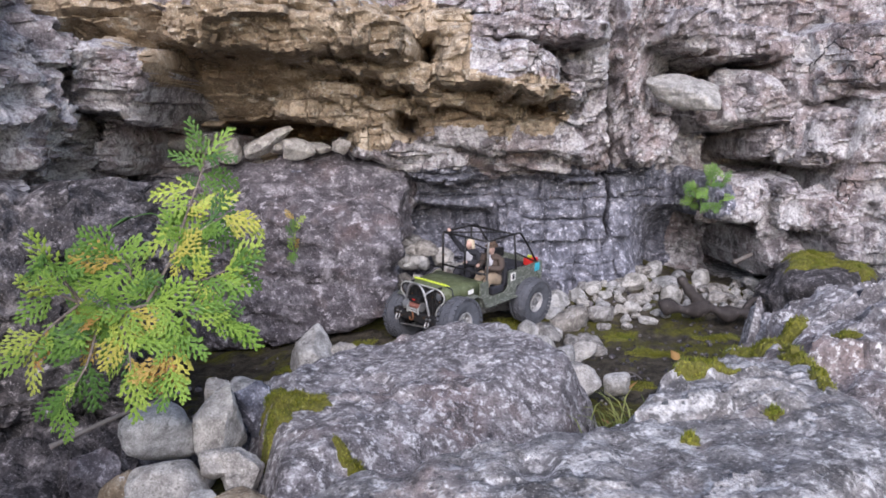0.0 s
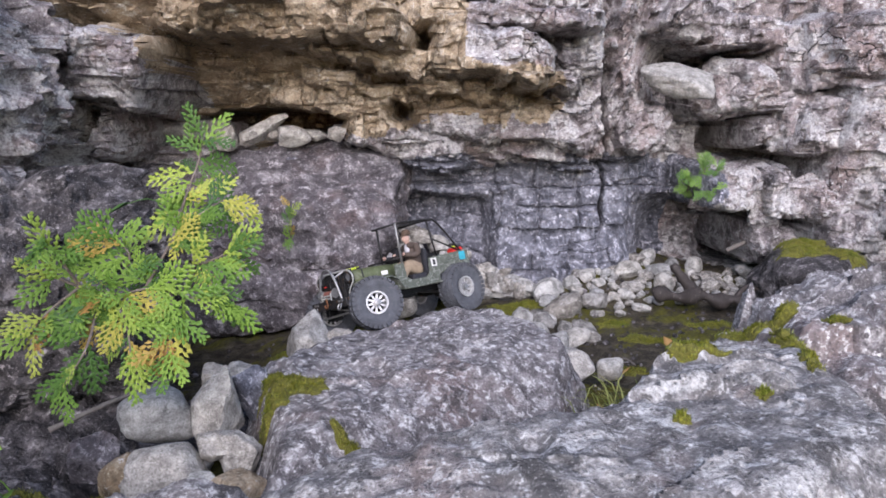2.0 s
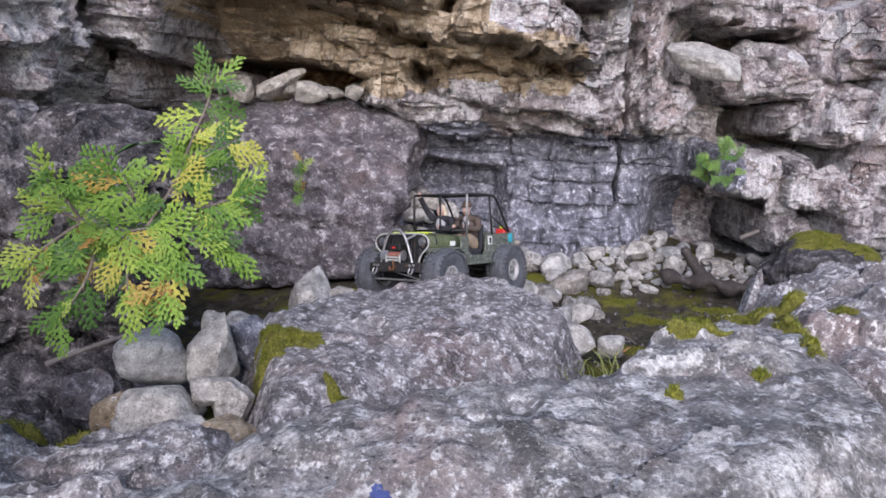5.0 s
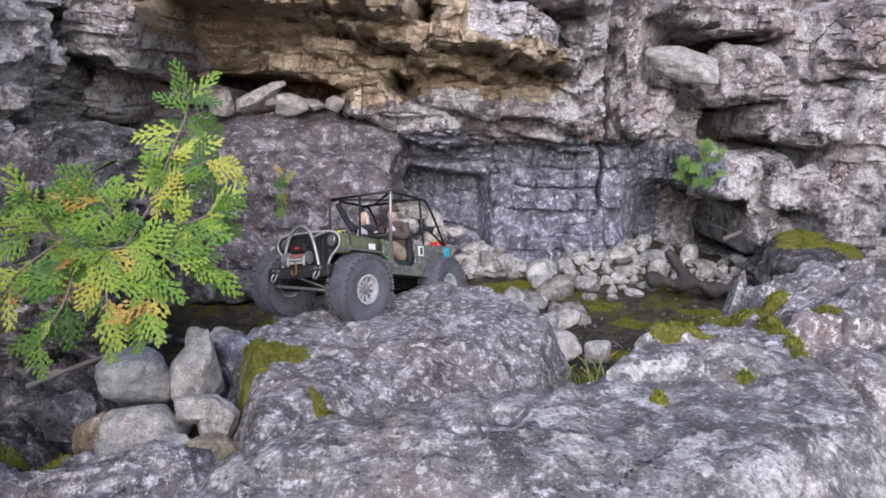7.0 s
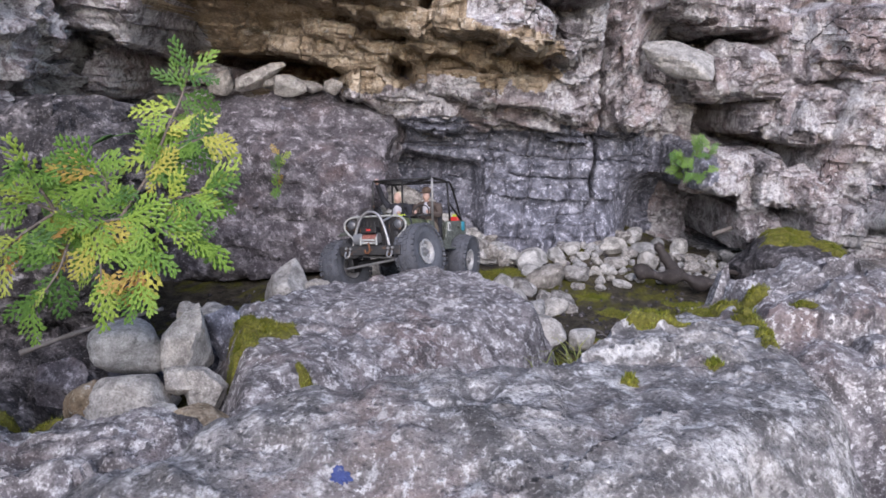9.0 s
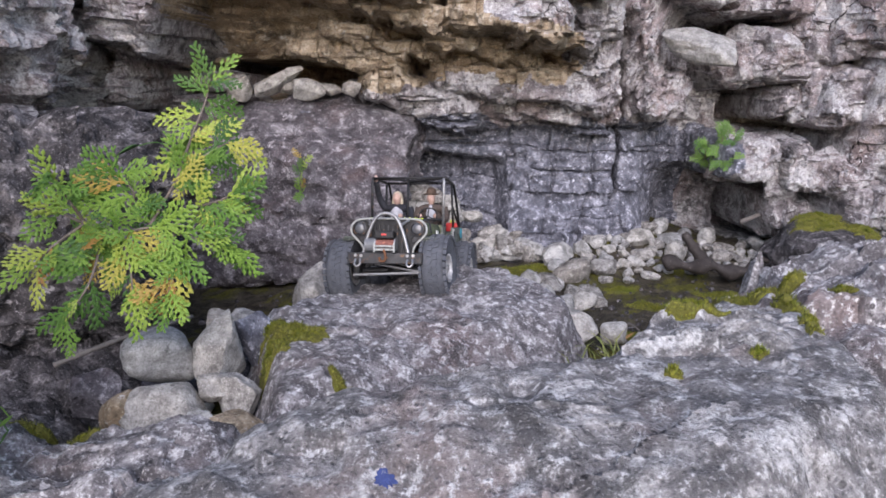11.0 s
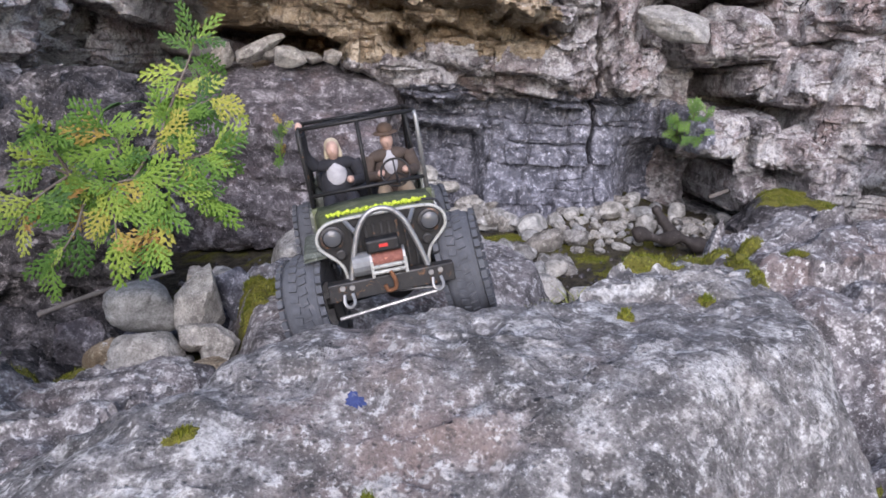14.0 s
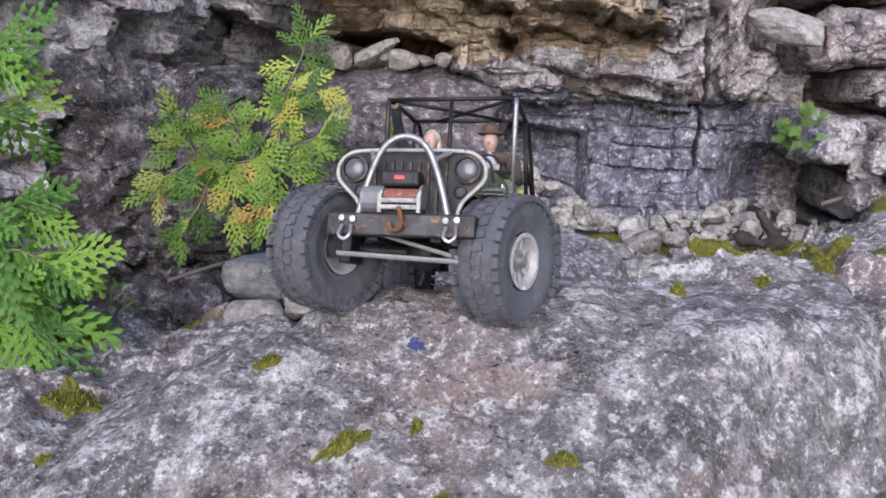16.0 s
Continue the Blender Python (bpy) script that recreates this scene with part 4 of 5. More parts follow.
A, B, C_, D_, E_, F_ = (0.03, 0.086, 0.165), (0.026, 0.086, CZ), (-0.1, 0.084, CZ), (-0.215, 0.088, 0.176), (-0.11, 0.088, 0.165), (-0.14, 0.085, CZ - 0.012)
for s in (1, -1):
    f3 = lambda p: (p[0], s * p[1], p[2])
    part("cage_post", tube([f3(A), f3((0.028, 0.087, CZ - 0.01)), f3(B)], 0.0034, 8), SILVER if s > 0 else BUMPER, jeep, "worn silver cage post" if s > 0 else "", True)
    part("cage_side_bar", tube(arc([f3(B), f3(C_), f3(F_), f3(D_)], 5), 0.0032, 8), BLACKM, jeep, "", True)
    part("cage_post", tube([f3(E_), f3(C_)], 0.003, 8), BLACKM, jeep, "", True)
    part("cage_brace", tube([f3(D_), f3((-0.11, 0.086, 0.225))], 0.0026, 8), BLACKM, jeep, "", True)
    part("roof_brace", tube([f3(B), (-0.1, -s * 0.05, CZ - 0.001 * s)], 0.0026, 8), BLACKM, jeep, "", True)
for (x, z) in ((0.026, CZ), (-0.1, CZ), (0.03, 0.186)):
    part("cage_cross_bar", tube([(x, -0.085, z), (x, 0.085, z)], 0.003, 8), BLACKM, jeep, "", True)
part("cage_post", tube([(0.029, 0.0, 0.17), (0.026, 0, CZ)], 0.003, 8), BLACKM, jeep, "", True)
for s in (1, -1):
    seat = part("seat", box(-0.075, -0.018, s * 0.043 - 0.03, s * 0.043 + 0.03, 0.108, 0.134, bevel=0.006), DARKCLOTH, jeep)
    part("backrest", box(-0.09, -0.074, s * 0.043 - 0.03, s * 0.043 + 0.03, 0.125, 0.205, bevel=0.006), DARKCLOTH, seat)
wheel_ring = part("steering_wheel", tube([(0.0 + 0.003 * 0, 0.045 + 0.022 * math.cos(a), 0.022 * math.sin(a)) for a in np.linspace(0, 2 * math.pi, 25)[:-1]], 0.0018, 7, True), BLACKM, jeep, "", True)
wheel_ring.matrix_basis = pose(0.006, 0, 0.196, 0, -25, 0)
part("column", tube([(0.04, 0.045, -0.03), (0.0, 0.045, 0)], 0.0018, 7), BLACKM, wheel_ring)
for a in (90, 210, 330):
    part("spoke", tube([(0, 0.045, 0), (0, 0.045 + 0.022 * math.cos(radians(a)), 0.022 * math.sin(radians(a)))], 0.0013, 6), BLACKM, wheel_ring)
can = part("fuel_can", box(-0.228, -0.188, 0.055, 0.086, 0.166, 0.19, bevel=0.004), RED, jeep, "small red fuel can")
part("cap", box(-0.208, -0.198, 0.064, 0.076, 0.19, 0.197), YELLOW, can)
part("side_sticker", box(-0.225, -0.2, JW, JW + 0.0012, 0.15, 0.175, bevel=0), TEAL, jeep)
stick_ = part("number_sticker", box(-0.1, -0.078, JW, JW + 0.0012, 0.145, 0.169, bevel=0), WHITE, jeep)
part("dark_bar", box(-0.094, -0.084, JW + 0.0012, JW + 0.002, 0.149, 0.165, bevel=0), DARKCLOTH, stick_)
part("hood_marking", box(0.09, 0.112, 0.0845, 0.0865, 0.146, 0.158, bevel=0), WHITE, jeep)
part("spare_box", box(-0.225, -0.12, -0.045, 0.045, 0.106, 0.165, bevel=0.004), DARKCLOTH, jeep)
part("tail_gear", box(-0.235, -0.16, -0.08, -0.055, 0.165, 0.195, bevel=0.004), BLACKM, jeep)
for s in (1, -1):
    part("chassis_rail", box(-0.235, 0.226, s * 0.035 - 0.006, s * 0.035 + 0.006, 0.078, 0.096, bevel=0.001), BLACKM, jeep)
    for x0, x1 in ((0.165, 0.06), (-0.165, -0.06)):
        part("suspension_link", tube([(x0, s * 0.05, 0.062), (x1, s * 0.035, 0.08)], 0.0032, 7), BUMPER, jeep)
        part("shock_absorber", tube([(x0, s * 0.06, 0.07), (x0 * 0.93, s * 0.048, 0.14)], 0.007, 10), BUMPER, jeep)
part("skid_plate", box(-0.05, 0.05, -0.03, 0.03, 0.07, 0.078), BLACKM, jeep)


def make_axle(name):
    ax = part(name, tube([(0, -0.088, 0), (0, 0.088, 0)], 0.0075, 12), BLACKM, jeep, "black solid axle")
    dm = bmesh.new()
    ball(dm, (0.004, 0.012, 0), (0.02, 0.022, 0.019))
    part("differential", dm, BLACKM, ax, "", True)
    return ax


front_axle, rear_axle = make_axle("front_axle"), make_axle("rear_axle")
part("tie_rod", tube([(0.055, -0.074, -0.008), (0.055, 0.074, -0.008)], 0.003, 8), SILVER, front_axle, "silver tie rod")
part("drag_link", tube([(0.055, 0.07, -0.006), (0.05, -0.05, 0.02)], 0.0024, 8), SILVER, front_axle)
for s in (1, -1):
    part("knuckle", box(-0.012, 0.034, s * 0.073 - 0.007, s * 0.073 + 0.007, -0.018, 0.018, bevel=0.003), BLACKM, front_axle)
TR, TW = 0.069, 0.029
tyre_half = [(0.0275, 0.0165), (0.03, 0.0205), (0.034, 0.0215), (0.039, 0.024), (0.046, 0.0268), (0.053, 0.0272), (0.059, 0.0255), (0.0632, 0.022), (0.0652, 0.0175), (0.066, 0.009)]
tyre_profile = [(r, -y) for r, y in tyre_half] + [(0.0662, 0)] + tyre_half[::-1]


def tyre_mesh():
    bm = lathe(tyre_profile, 56)
    for k in range(32):
        for s in (1, -1):
            a = 360 * (k + 0.5 * (s > 0)) / 32
            m = pose(0, 0, 0, 0, a, 0) @ pose(0, 0, 0, 0, 0, 0)
            add_box(bm, -0.0043, 0.0043, 0.0012 if s > 0 else -0.0115, 0.0115 if s > 0 else -0.0012, 0.064, 0.0682, 0.0, m @ pose(0, 0, 0, 0, 0, 12 * s))
            add_box(bm, -0.0047, 0.0047, 0.0135 if s > 0 else -0.0208, 0.0208 if s > 0 else -0.0135, 0.062, 0.0672, 0.0, m @ pose(0, 0, 0, -9 * s, 0, 0) @ pose(0, 0, 0.0022))
            add_box(bm, -0.0032, 0.0032, 0.021 if s > 0 else -0.0272, 0.0272 if s > 0 else -0.021, 0.0545, 0.0615, 0.0, m)
    for v in bm.verts:
        v.co = (v.co.x * 1.085, v.co.y * 0.95, v.co.z * 1.085)
    return bm


def rim_mesh(s):
    bm = lathe([(0.034, -s * 0.019), (0.036, -s * 0.021), (0.03, -s * 0.018), (0.0295, s * 0.006), (0.0295, s * 0.015), (0.033, s * 0.0195), (0.036, s * 0.021), (0.0365, s * 0.0225), (0.031, s * 0.0225), (0.0295, s * 0.016)], 40)
    for k in range(10):
        m = pose(0, 0, 0, 0, 36 * k, 0)
        add_box(bm, -0.0035, 0.0035, s * 0.011 - 0.0018, s * 0.011 + 0.0018, 0.01, 0.031, 0.0006, m)
        add_box(bm, -0.0016, 0.0016, s * 0.0225 - 0.001, s * 0.0225 + 0.0012, 0.0322, 0.0352, 0, pose(0, 0, 0, 0, 36 * k + 18, 0))
    for v in bm.verts:
        v.co = (v.co.x * 0.86, v.co.y, v.co.z * 0.86)
    return bm


WHEELS = []
tyre_me = None
for x, s in ((0.17, 1), (0.17, -1), (-0.17, 1), (-0.17, -1)):
    hub = part("wheel", lathe([(0, -s * 0.012), (0.012, -s * 0.012), (0.0135, s * 0.006), (0.0125, s * 0.014), (0.008, s * 0.015), (0.007, s * 0.021), (0, s * 0.022)], 20), SILVER, jeep, "large dusty black mud tyre on a silver rim")
    if tyre_me is None:
        t_ = part("tyre", tyre_mesh(), RUBBER, hub, "dusty black rubber")
        tyre_me = t_.data
        tyre_me.polygons.foreach_set("use_smooth", [len(p.vertices) == 4 and abs(p.area) > 0 and p.index < 560 for p in tyre_me.polygons])
    else:
        t_ = new("tyre", tyre_me)
        t_.parent = hub
    part("rim", rim_mesh(s), RIM, hub, "silver ten-spoke rim")
    WHEELS.append((hub, x, s))


def doll(name, label, y, hat, arm_up):
    """A seated doll, one plain mesh."""
    bm = bmesh.new()
    ball(bm, (-0.055, y, 0.168), (0.02, 0.027, 0.042), (0, 8, 0), 3, 0)
    ball(bm, (-0.0425, y, 0.184), (0.0105, 0.0125, 0.027) if hat else (0.0108, 0.0165, 0.025), (0, 8, 0), 3, 1)
    ball(bm, (-0.05, y, 0.202), (0.016, 0.033, 0.012), (0, 0, 0), 3, 0)
    limb(bm, [(-0.048, y, 0.205), (-0.045, y, 0.22)], [0.007, 0.007], 2)
    ball(bm, (-0.042, y, 0.232), (0.012, 0.0102, 0.0145), (0, 0, 0), 3, 2)
    ball(bm, (-0.029, y, 0.23), (0.003, 0.0022, 0.004), (0, 0, 0), 2, 2)
    for s in (1, -1):
        limb(bm, [(-0.06, y + s * 0.014, 0.142), (-0.01, y + s * 0.018, 0.15), (0.018, y + s * 0.016, 0.118)], [0.015, 0.012, 0.009], 4)
        if arm_up and s < 0:
            limb(bm, [(-0.05, y - 0.03, 0.203), (-0.035, y - 0.042, 0.225), (0.0, y - 0.042, 0.262)], [0.01, 0.008, 0.007], 0)
            ball(bm, (0.004, y - 0.042, 0.27), (0.006, 0.006, 0.009), (0, 0, 0), 2, 2)
        else:
            limb(bm, [(-0.05, y + s * 0.03, 0.203), (-0.042, y + s * 0.037, 0.175), (-0.008, y + s * 0.02, 0.178)], [0.011, 0.009, 0.007], 0)
            ball(bm, (-0.002, y + s * 0.019, 0.181), (0.008, 0.006, 0.006), (0, 0, 0), 2, 2)
    if hat:
        ball(bm, (-0.044, y, 0.2435), (0.021, 0.0195, 0.003), (0, 6, 0), 3, 3)
        ball(bm, (-0.046, y, 0.249), (0.0145, 0.0125, 0.011), (0, 0, 0), 3, 3)
    else:
        ball(bm, (-0.049, y, 0.236), (0.0135, 0.0122, 0.0145), (0, 0, 0), 3, 3)
        for s in (1, -1):
            ball(bm, (-0.05, y + s * 0.0105, 0.221), (0.007, 0.004, 0.0165), (0, s * 0, 0), 2, 3)
    for v in bm.verts:
        if v.co.z > 0.2155 and v.co.x < -0.03 + 0.02 * (abs(v.co.y - y) < 0.026) and abs(v.co.y - y) < 0.026:
            v.co.z -= 0.006
        v.co.z += 0.016 * float(smooth(0.13, 0.17, np.array(v.co.z)))
    me = bpy.data.meshes.new(name)
    bm.to_mesh(me)
    bm.free()
    me.polygons.foreach_set("use_smooth", [True] * len(me.polygons))
    for m_ in (JACKET if hat else DARKCLOTH, SHIRT, SKIN, HAT if hat else HAIR, KHAKI if hat else DARKCLOTH):
        me.materials.append(m_)
    return tagged(new(name, me), label, "doll")


driver = doll("driver_doll", "driver doll in brown jacket and felt hat in the jeep", 0.043, True, False)
passenger = doll("passenger_doll", "blond doll in a dark jacket holding the roll cage", -0.043, False, True)

# ---- plants ----
def leaf_material(name, stops, through_light=0.35, by_object=True):
    m, n, l, b = nodes(name, 0.55)
    oi = n.new("ShaderNodeObjectInfo")
    ge = n.new("ShaderNodeNewGeometry")
    c = ramp(n, l, oi.outputs["Random"] if by_object else ge.outputs["Random Per Island"], stops)
    v = coords(n, l)
    c = mix(n, l, ramp(n, l, add_noise(n, l, v, 9, 4, 0.6), [(0.36, grey(0.35)), (0.56, grey(0))]), c, (0.07, 0.15, 0.015))
    l.new(c, b.inputs["Base Color"])
    tr = n.new("ShaderNodeBsdfTranslucent")
    l.new(c, tr.inputs["Color"])
    mx_ = n.new("ShaderNodeMixShader")
    mx_.inputs[0].default_value = through_light
    l.new(b.outputs[0], mx_.inputs[1])
    l.new(tr.outputs[0], mx_.inputs[2])
    l.new(mx_.outputs[0], n["Material Output"].inputs["Surface"])
    return m


CEDAR = leaf_material("cedar_leaf", [(0.0, (0.045, 0.12, 0.03)), (0.3, (0.11, 0.23, 0.035)), (0.6, (0.22, 0.36, 0.055)), (0.86, (0.41, 0.48, 0.085)), (0.91, (0.46, 0.33, 0.08)), (1.0, (0.36, 0.17, 0.05))])
CEDARDARK = leaf_material("near_cedar_leaf", [(0.0, (0.04, 0.12, 0.025)), (0.4, (0.085, 0.22, 0.035)), (0.8, (0.17, 0.34, 0.045)), (1.0, (0.29, 0.44, 0.06))])
SPRIG = leaf_material("seedling_leaf", [(0.0, (0.1, 0.22, 0.06)), (1.0, (0.24, 0.4, 0.1))])
BROAD = leaf_material("broad_leaf", [(0.0, (0.05, 0.14, 0.03)), (1.0, (0.2, 0.36, 0.05))], 0.3)
BARK = plain("cedar_bark", (0.16, 0.13, 0.11), 0.9, 0.0, (0.3, 0.27, 0.24), 0.4, 60, 0.5)
DEADWOOD = plain("wet_driftwood", (0.035, 0.028, 0.025), 0.75, 0.0, (0.12, 0.1, 0.09), 0.3, 40, 0.8)
PALEWOOD = plain("bleached_stick", (0.15, 0.135, 0.125), 0.85, 0.0, (0.12, 0.1, 0.09), 0.3, 60, 0.5)


def spray_mesh(seed, side=12, wide=0.5):
    """A flat fan of cedar scale leaves, one long, its stem along x."""
    r = random.Random(seed)
    v, f = [], []

    def strip(a, d, n_, ln, w):
        i = len(v)
        b_, m_ = a + d * ln, a + d * ln * 0.55
        up = Vector((0, 0, 0.25 * w))
        v.extend([a[:], (m_ + n_ * w + up * 0)[:], b_[:], (m_ - n_ * w)[:], (m_ + up * 2)[:]])
        f.extend([(i, i + 1, i + 4), (i + 1, i + 2, i + 4), (i + 2, i + 3, i + 4), (i + 3, i, i + 4)])

    def branch(a, ang, ln, w, depth, lift):
        d = Vector((math.cos(ang), math.sin(ang), lift))
        n_ = Vector((-math.sin(ang), math.cos(ang), 0))
        k = max(2, int(ln / 0.12))
        for j in range(k):
            strip(a + d * ln * j / k, d, n_, ln / k * 1.35, w)
        if depth:
            m_ = side if depth == 2 else max(2, int(ln / 0.12))
            for j in range(m_):
                t = (j + 0.7) / (m_ + 0.4)
                s = 1 if j % 2 else -1
                sub = (wide * (1 - t) ** 0.75 + 0.09) * r.uniform(0.8, 1.1) if depth == 2 else ln * 0.3 * (1 - 0.5 * t) * r.uniform(0.7, 1.1)
                branch(a + d * ln * t, ang + s * radians(r.uniform(27, 42)), sub, w * 0.9, depth - 1, r.uniform(-0.1, 0.1))

    branch(Vector((0, 0, 0)), 0, 0.95, 0.042, 2, 0)
    v = np.array(v)
    v[:, 2] += -0.16 * v[:, 0] ** 2 - 0.12 * v[:, 1] ** 2
    return mesh_from("spray", v, f, False)


SPRAYS = [spray_mesh(s, 9 + s % 3, 0.36 + 0.07 * (s % 3)) for s in range(6)]


def with_material(meshes, m_):
    out = []
    for me in meshes:
        c = me.copy()
        c.materials.append(m_)
        out.append(c)
    return out


def bush(name, label, limbs, count, size, leaf, seed, side_way, category="shrub", thick=0.0028):
    """Woody limbs with sprays along them. side_way: where most sprays point."""
    r = random.Random(seed)
    root = tagged(new(name), label, category)
    meshes = with_material(SPRAYS, leaf)
    lines = [arc(p, 8) for p in limbs]
    for p in lines:
        n = len(p)
        part("branch", tube(p, [thick * (1 - 0.7 * k / n) for k in range(n)], 6), BARK, root, "", True)
    total = sum(len(p) for p in lines)
    for p in lines:
        for k in range(max(2, round(count * len(p) / total))):
            t = min(0.999, (k + r.uniform(0.2, 1.0)) / max(2, round(count * len(p) / total))) * (len(p) - 1)
            i = int(t)
            at = p[i].lerp(p[min(i + 1, len(p) - 1)], t - i)
            along = (p[min(i + 1, len(p) - 1)] - p[max(i - 1, 0)]).normalized()
            way = (along * r.uniform(0.2, 0.9) + Vector(side_way) * r.uniform(0.2, 0.8) + Vector((r.uniform(-1, 1), r.uniform(-0.7, 0.5), r.uniform(-0.9, 0.8)))).normalized()
            ob = new("spray", r.choice(meshes))
            ob.parent = root
            s = size * r.uniform(0.65, 1.25)
            flat = Vector((r.uniform(-0.5, 0.5), -1, r.uniform(0.1, 0.9)))
            z = (flat - way * flat.dot(way)).normalized()
            y = z.cross(way)
            m = Matrix((way, y, z)).transposed().to_4x4()
            ob.matrix_basis = Matrix.Translation(at) @ m @ Matrix.Diagonal((s, s, s, 1))
    return root


bush("cedar_bush", "bright green cedar growing from the rock, some sprays orange", [
    [(-0.615, 1.180, 0.365), (-0.554, 1.135, 0.356), (-0.492, 1.117, 0.347), (-0.432, 1.107, 0.356), (-0.370, 1.107, 0.338), (-0.324, 1.126, 0.329)],
    [(-0.554, 1.135, 0.356), (-0.569, 1.107, 0.411), (-0.577, 1.089, 0.447)],
    [(-0.492, 1.117, 0.356), (-0.470, 1.126, 0.402), (-0.485, 1.107, 0.438)],
    [(-0.447, 1.117, 0.356), (-0.408, 1.135, 0.420), (-0.370, 1.135, 0.456), (-0.324, 1.144, 0.483)],
    [(-0.408, 1.135, 0.420), (-0.386, 1.162, 0.493), (-0.370, 1.180, 0.538), (-0.359, 1.180, 0.575)],
    [(-0.554, 1.135, 0.356), (-0.585, 1.089, 0.329), (-0.600, 1.071, 0.306)],
    [(-0.523, 1.126, 0.347), (-0.523, 1.071, 0.283), (-0.554, 1.044, 0.229)],
    [(-0.492, 1.117, 0.347), (-0.470, 1.089, 0.301), (-0.462, 1.071, 0.265)],
    [(-0.408, 1.107, 0.347), (-0.401, 1.089, 0.301), (-0.408, 1.071, 0.265)],
    [(-0.386, 1.126, 0.383), (-0.348, 1.126, 0.392), (-0.324, 1.135, 0.402)]], 142, 0.064, CEDAR, 4, (0.1, -0.3, -0.4))
bush("near_cedar", "dense green cedar boughs close to the camera", [
    [(-0.82, 0.75, 0.42), (-0.71, 0.73, 0.49), (-0.65, 0.72, 0.53), (-0.61, 0.72, 0.54)], [(-0.71, 0.73, 0.47), (-0.66, 0.72, 0.45), (-0.63, 0.72, 0.47)],
    [(-0.82, 0.75, 0.2), (-0.72, 0.73, 0.27), (-0.65, 0.72, 0.33), (-0.59, 0.72, 0.34)], [(-0.72, 0.73, 0.26), (-0.65, 0.72, 0.27), (-0.60, 0.71, 0.28), (-0.56, 0.71, 0.26)],
    [(-0.76, 0.73, 0.22), (-0.67, 0.71, 0.21), (-0.61, 0.7, 0.2), (-0.58, 0.7, 0.19)], [(-0.76, 0.72, 0.19), (-0.69, 0.71, 0.18), (-0.66, 0.71, 0.17)]], 64, 0.112, CEDARDARK, 9, (0.6, -0.2, -0.1))
bush("cedar_seedling", "small green cedar seedling in a rock crevice", [
    [(0.86, 2.6, 0.28), (0.87, 2.48, 0.34), (0.86, 2.42, 0.39)], [(0.86, 2.6, 0.28), (0.89, 2.47, 0.34), (0.9, 2.42, 0.39)],
    [(0.86, 2.6, 0.28), (0.83, 2.48, 0.33), (0.8, 2.43, 0.355)], [(0.86, 2.6, 0.28), (0.87, 2.46, 0.31), (0.88, 2.42, 0.32)]], 46, 0.056, SPRIG, 12, (0, -0.4, 0.5), "seedling", 0.003)
bush("dry_sprig", "thin yellowing sprig on the ledge block", [[(-0.44, 2.25, 0.22), (-0.42, 2.13, 0.27), (-0.41, 2.1, 0.35)]], 9, 0.05, CEDAR, 15, (0, -0.2, 0.8), "sprig", 0.002)


def heart_leaf(at, r, way, name="leaf"):
    bm = bmesh.new()
    pts = [(0, 0), (0.5, 0.42), (0.9, 0.36), (1.1, 0.0), (0.9, -0.36), (0.5, -0.42)]
    ring = [bm.verts.new((x - 0.3 * (k == 0), y, -0.12 * y * y - 0.1 * x * x)) for k, (x, y) in enumerate(pts)]
    c = bm.verts.new((0.45, 0, 0.06))
    for k in range(6):
        bm.faces.new((ring[k], ring[(k + 1) % 6], c))
    bmesh.ops.subdivide_edges(bm, edges=bm.edges, cuts=2, smooth=1.0, use_grid_fill=True)
    bmesh.ops.solidify(bm, geom=bm.faces, thickness=0.02)
    return bm


def leafy(name, label, at, leaves, seed):
    r = random.Random(seed)
    root = tagged(new(name), label, "plant")
    for p, s in leaves:
        ob = part("leaf", heart_leaf(p, s, None), BROAD, root, "", True)
        ob.matrix_basis = pose(*p, r.uniform(20, 60), r.uniform(-30, 30), r.uniform(-150, -20)) @ Matrix.Diagonal((s, s, s, 1))
        part("stalk", tube(arc([at, ((at[0] + p[0]) / 2, (at[1] + p[1]) / 2 + 0.01, max(at[2], p[2]) + 0.0), p], 4), 0.0011, 5), BROAD, root)
    return root


leafy("broadleaf_plant", "low plant with heart-shaped green leaves on the boulder", (-0.6, 0.88, 0.08), [((-0.585, .85, .141), .03), ((-0.532, .85, .168), .022), ((-0.617, .85, .111), .02), ((-0.584, .85, .099), .022), ((-0.633, .85, .137), .028), ((-0.557, .85, .19), .018), ((-0.65, .83, .1), .026), ((-0.53, .84, .155), .018)], 1)
leafy("small_plant", "single broad green leaf between the boulders", (-0.23, 1.07, 0.0), [((-0.222, 1.05, .05), .038), ((-0.24, 1.06, .045), .024)], 2)
leafy("shaded_plant", "dark broad leaves behind the cedar", (-0.52, 1.55, 0.34), [((-0.62, 1.5, .438), .05), ((-0.479, 1.5, .45), .06), ((-0.471, 1.5, .362), .04), ((-0.55, 1.5, .42), .04)], 3)

# ---- moss, on the rocks and draped to them ----
from mathutils.bvhtree import BVHTree
MOSS = leaf_material("moss", [(0.0, (0.05, 0.055, 0.006)), (0.5, (0.15, 0.16, 0.012)), (1.0, (0.22, 0.22, 0.025))], 0.15, False)
MOSSBASE = plain("moss_bed", (0.1, 0.095, 0.012), 0.95, 0.0, (0.2, 0.2, 0.02), 0.45, 120, 1.0)
TREES = {}


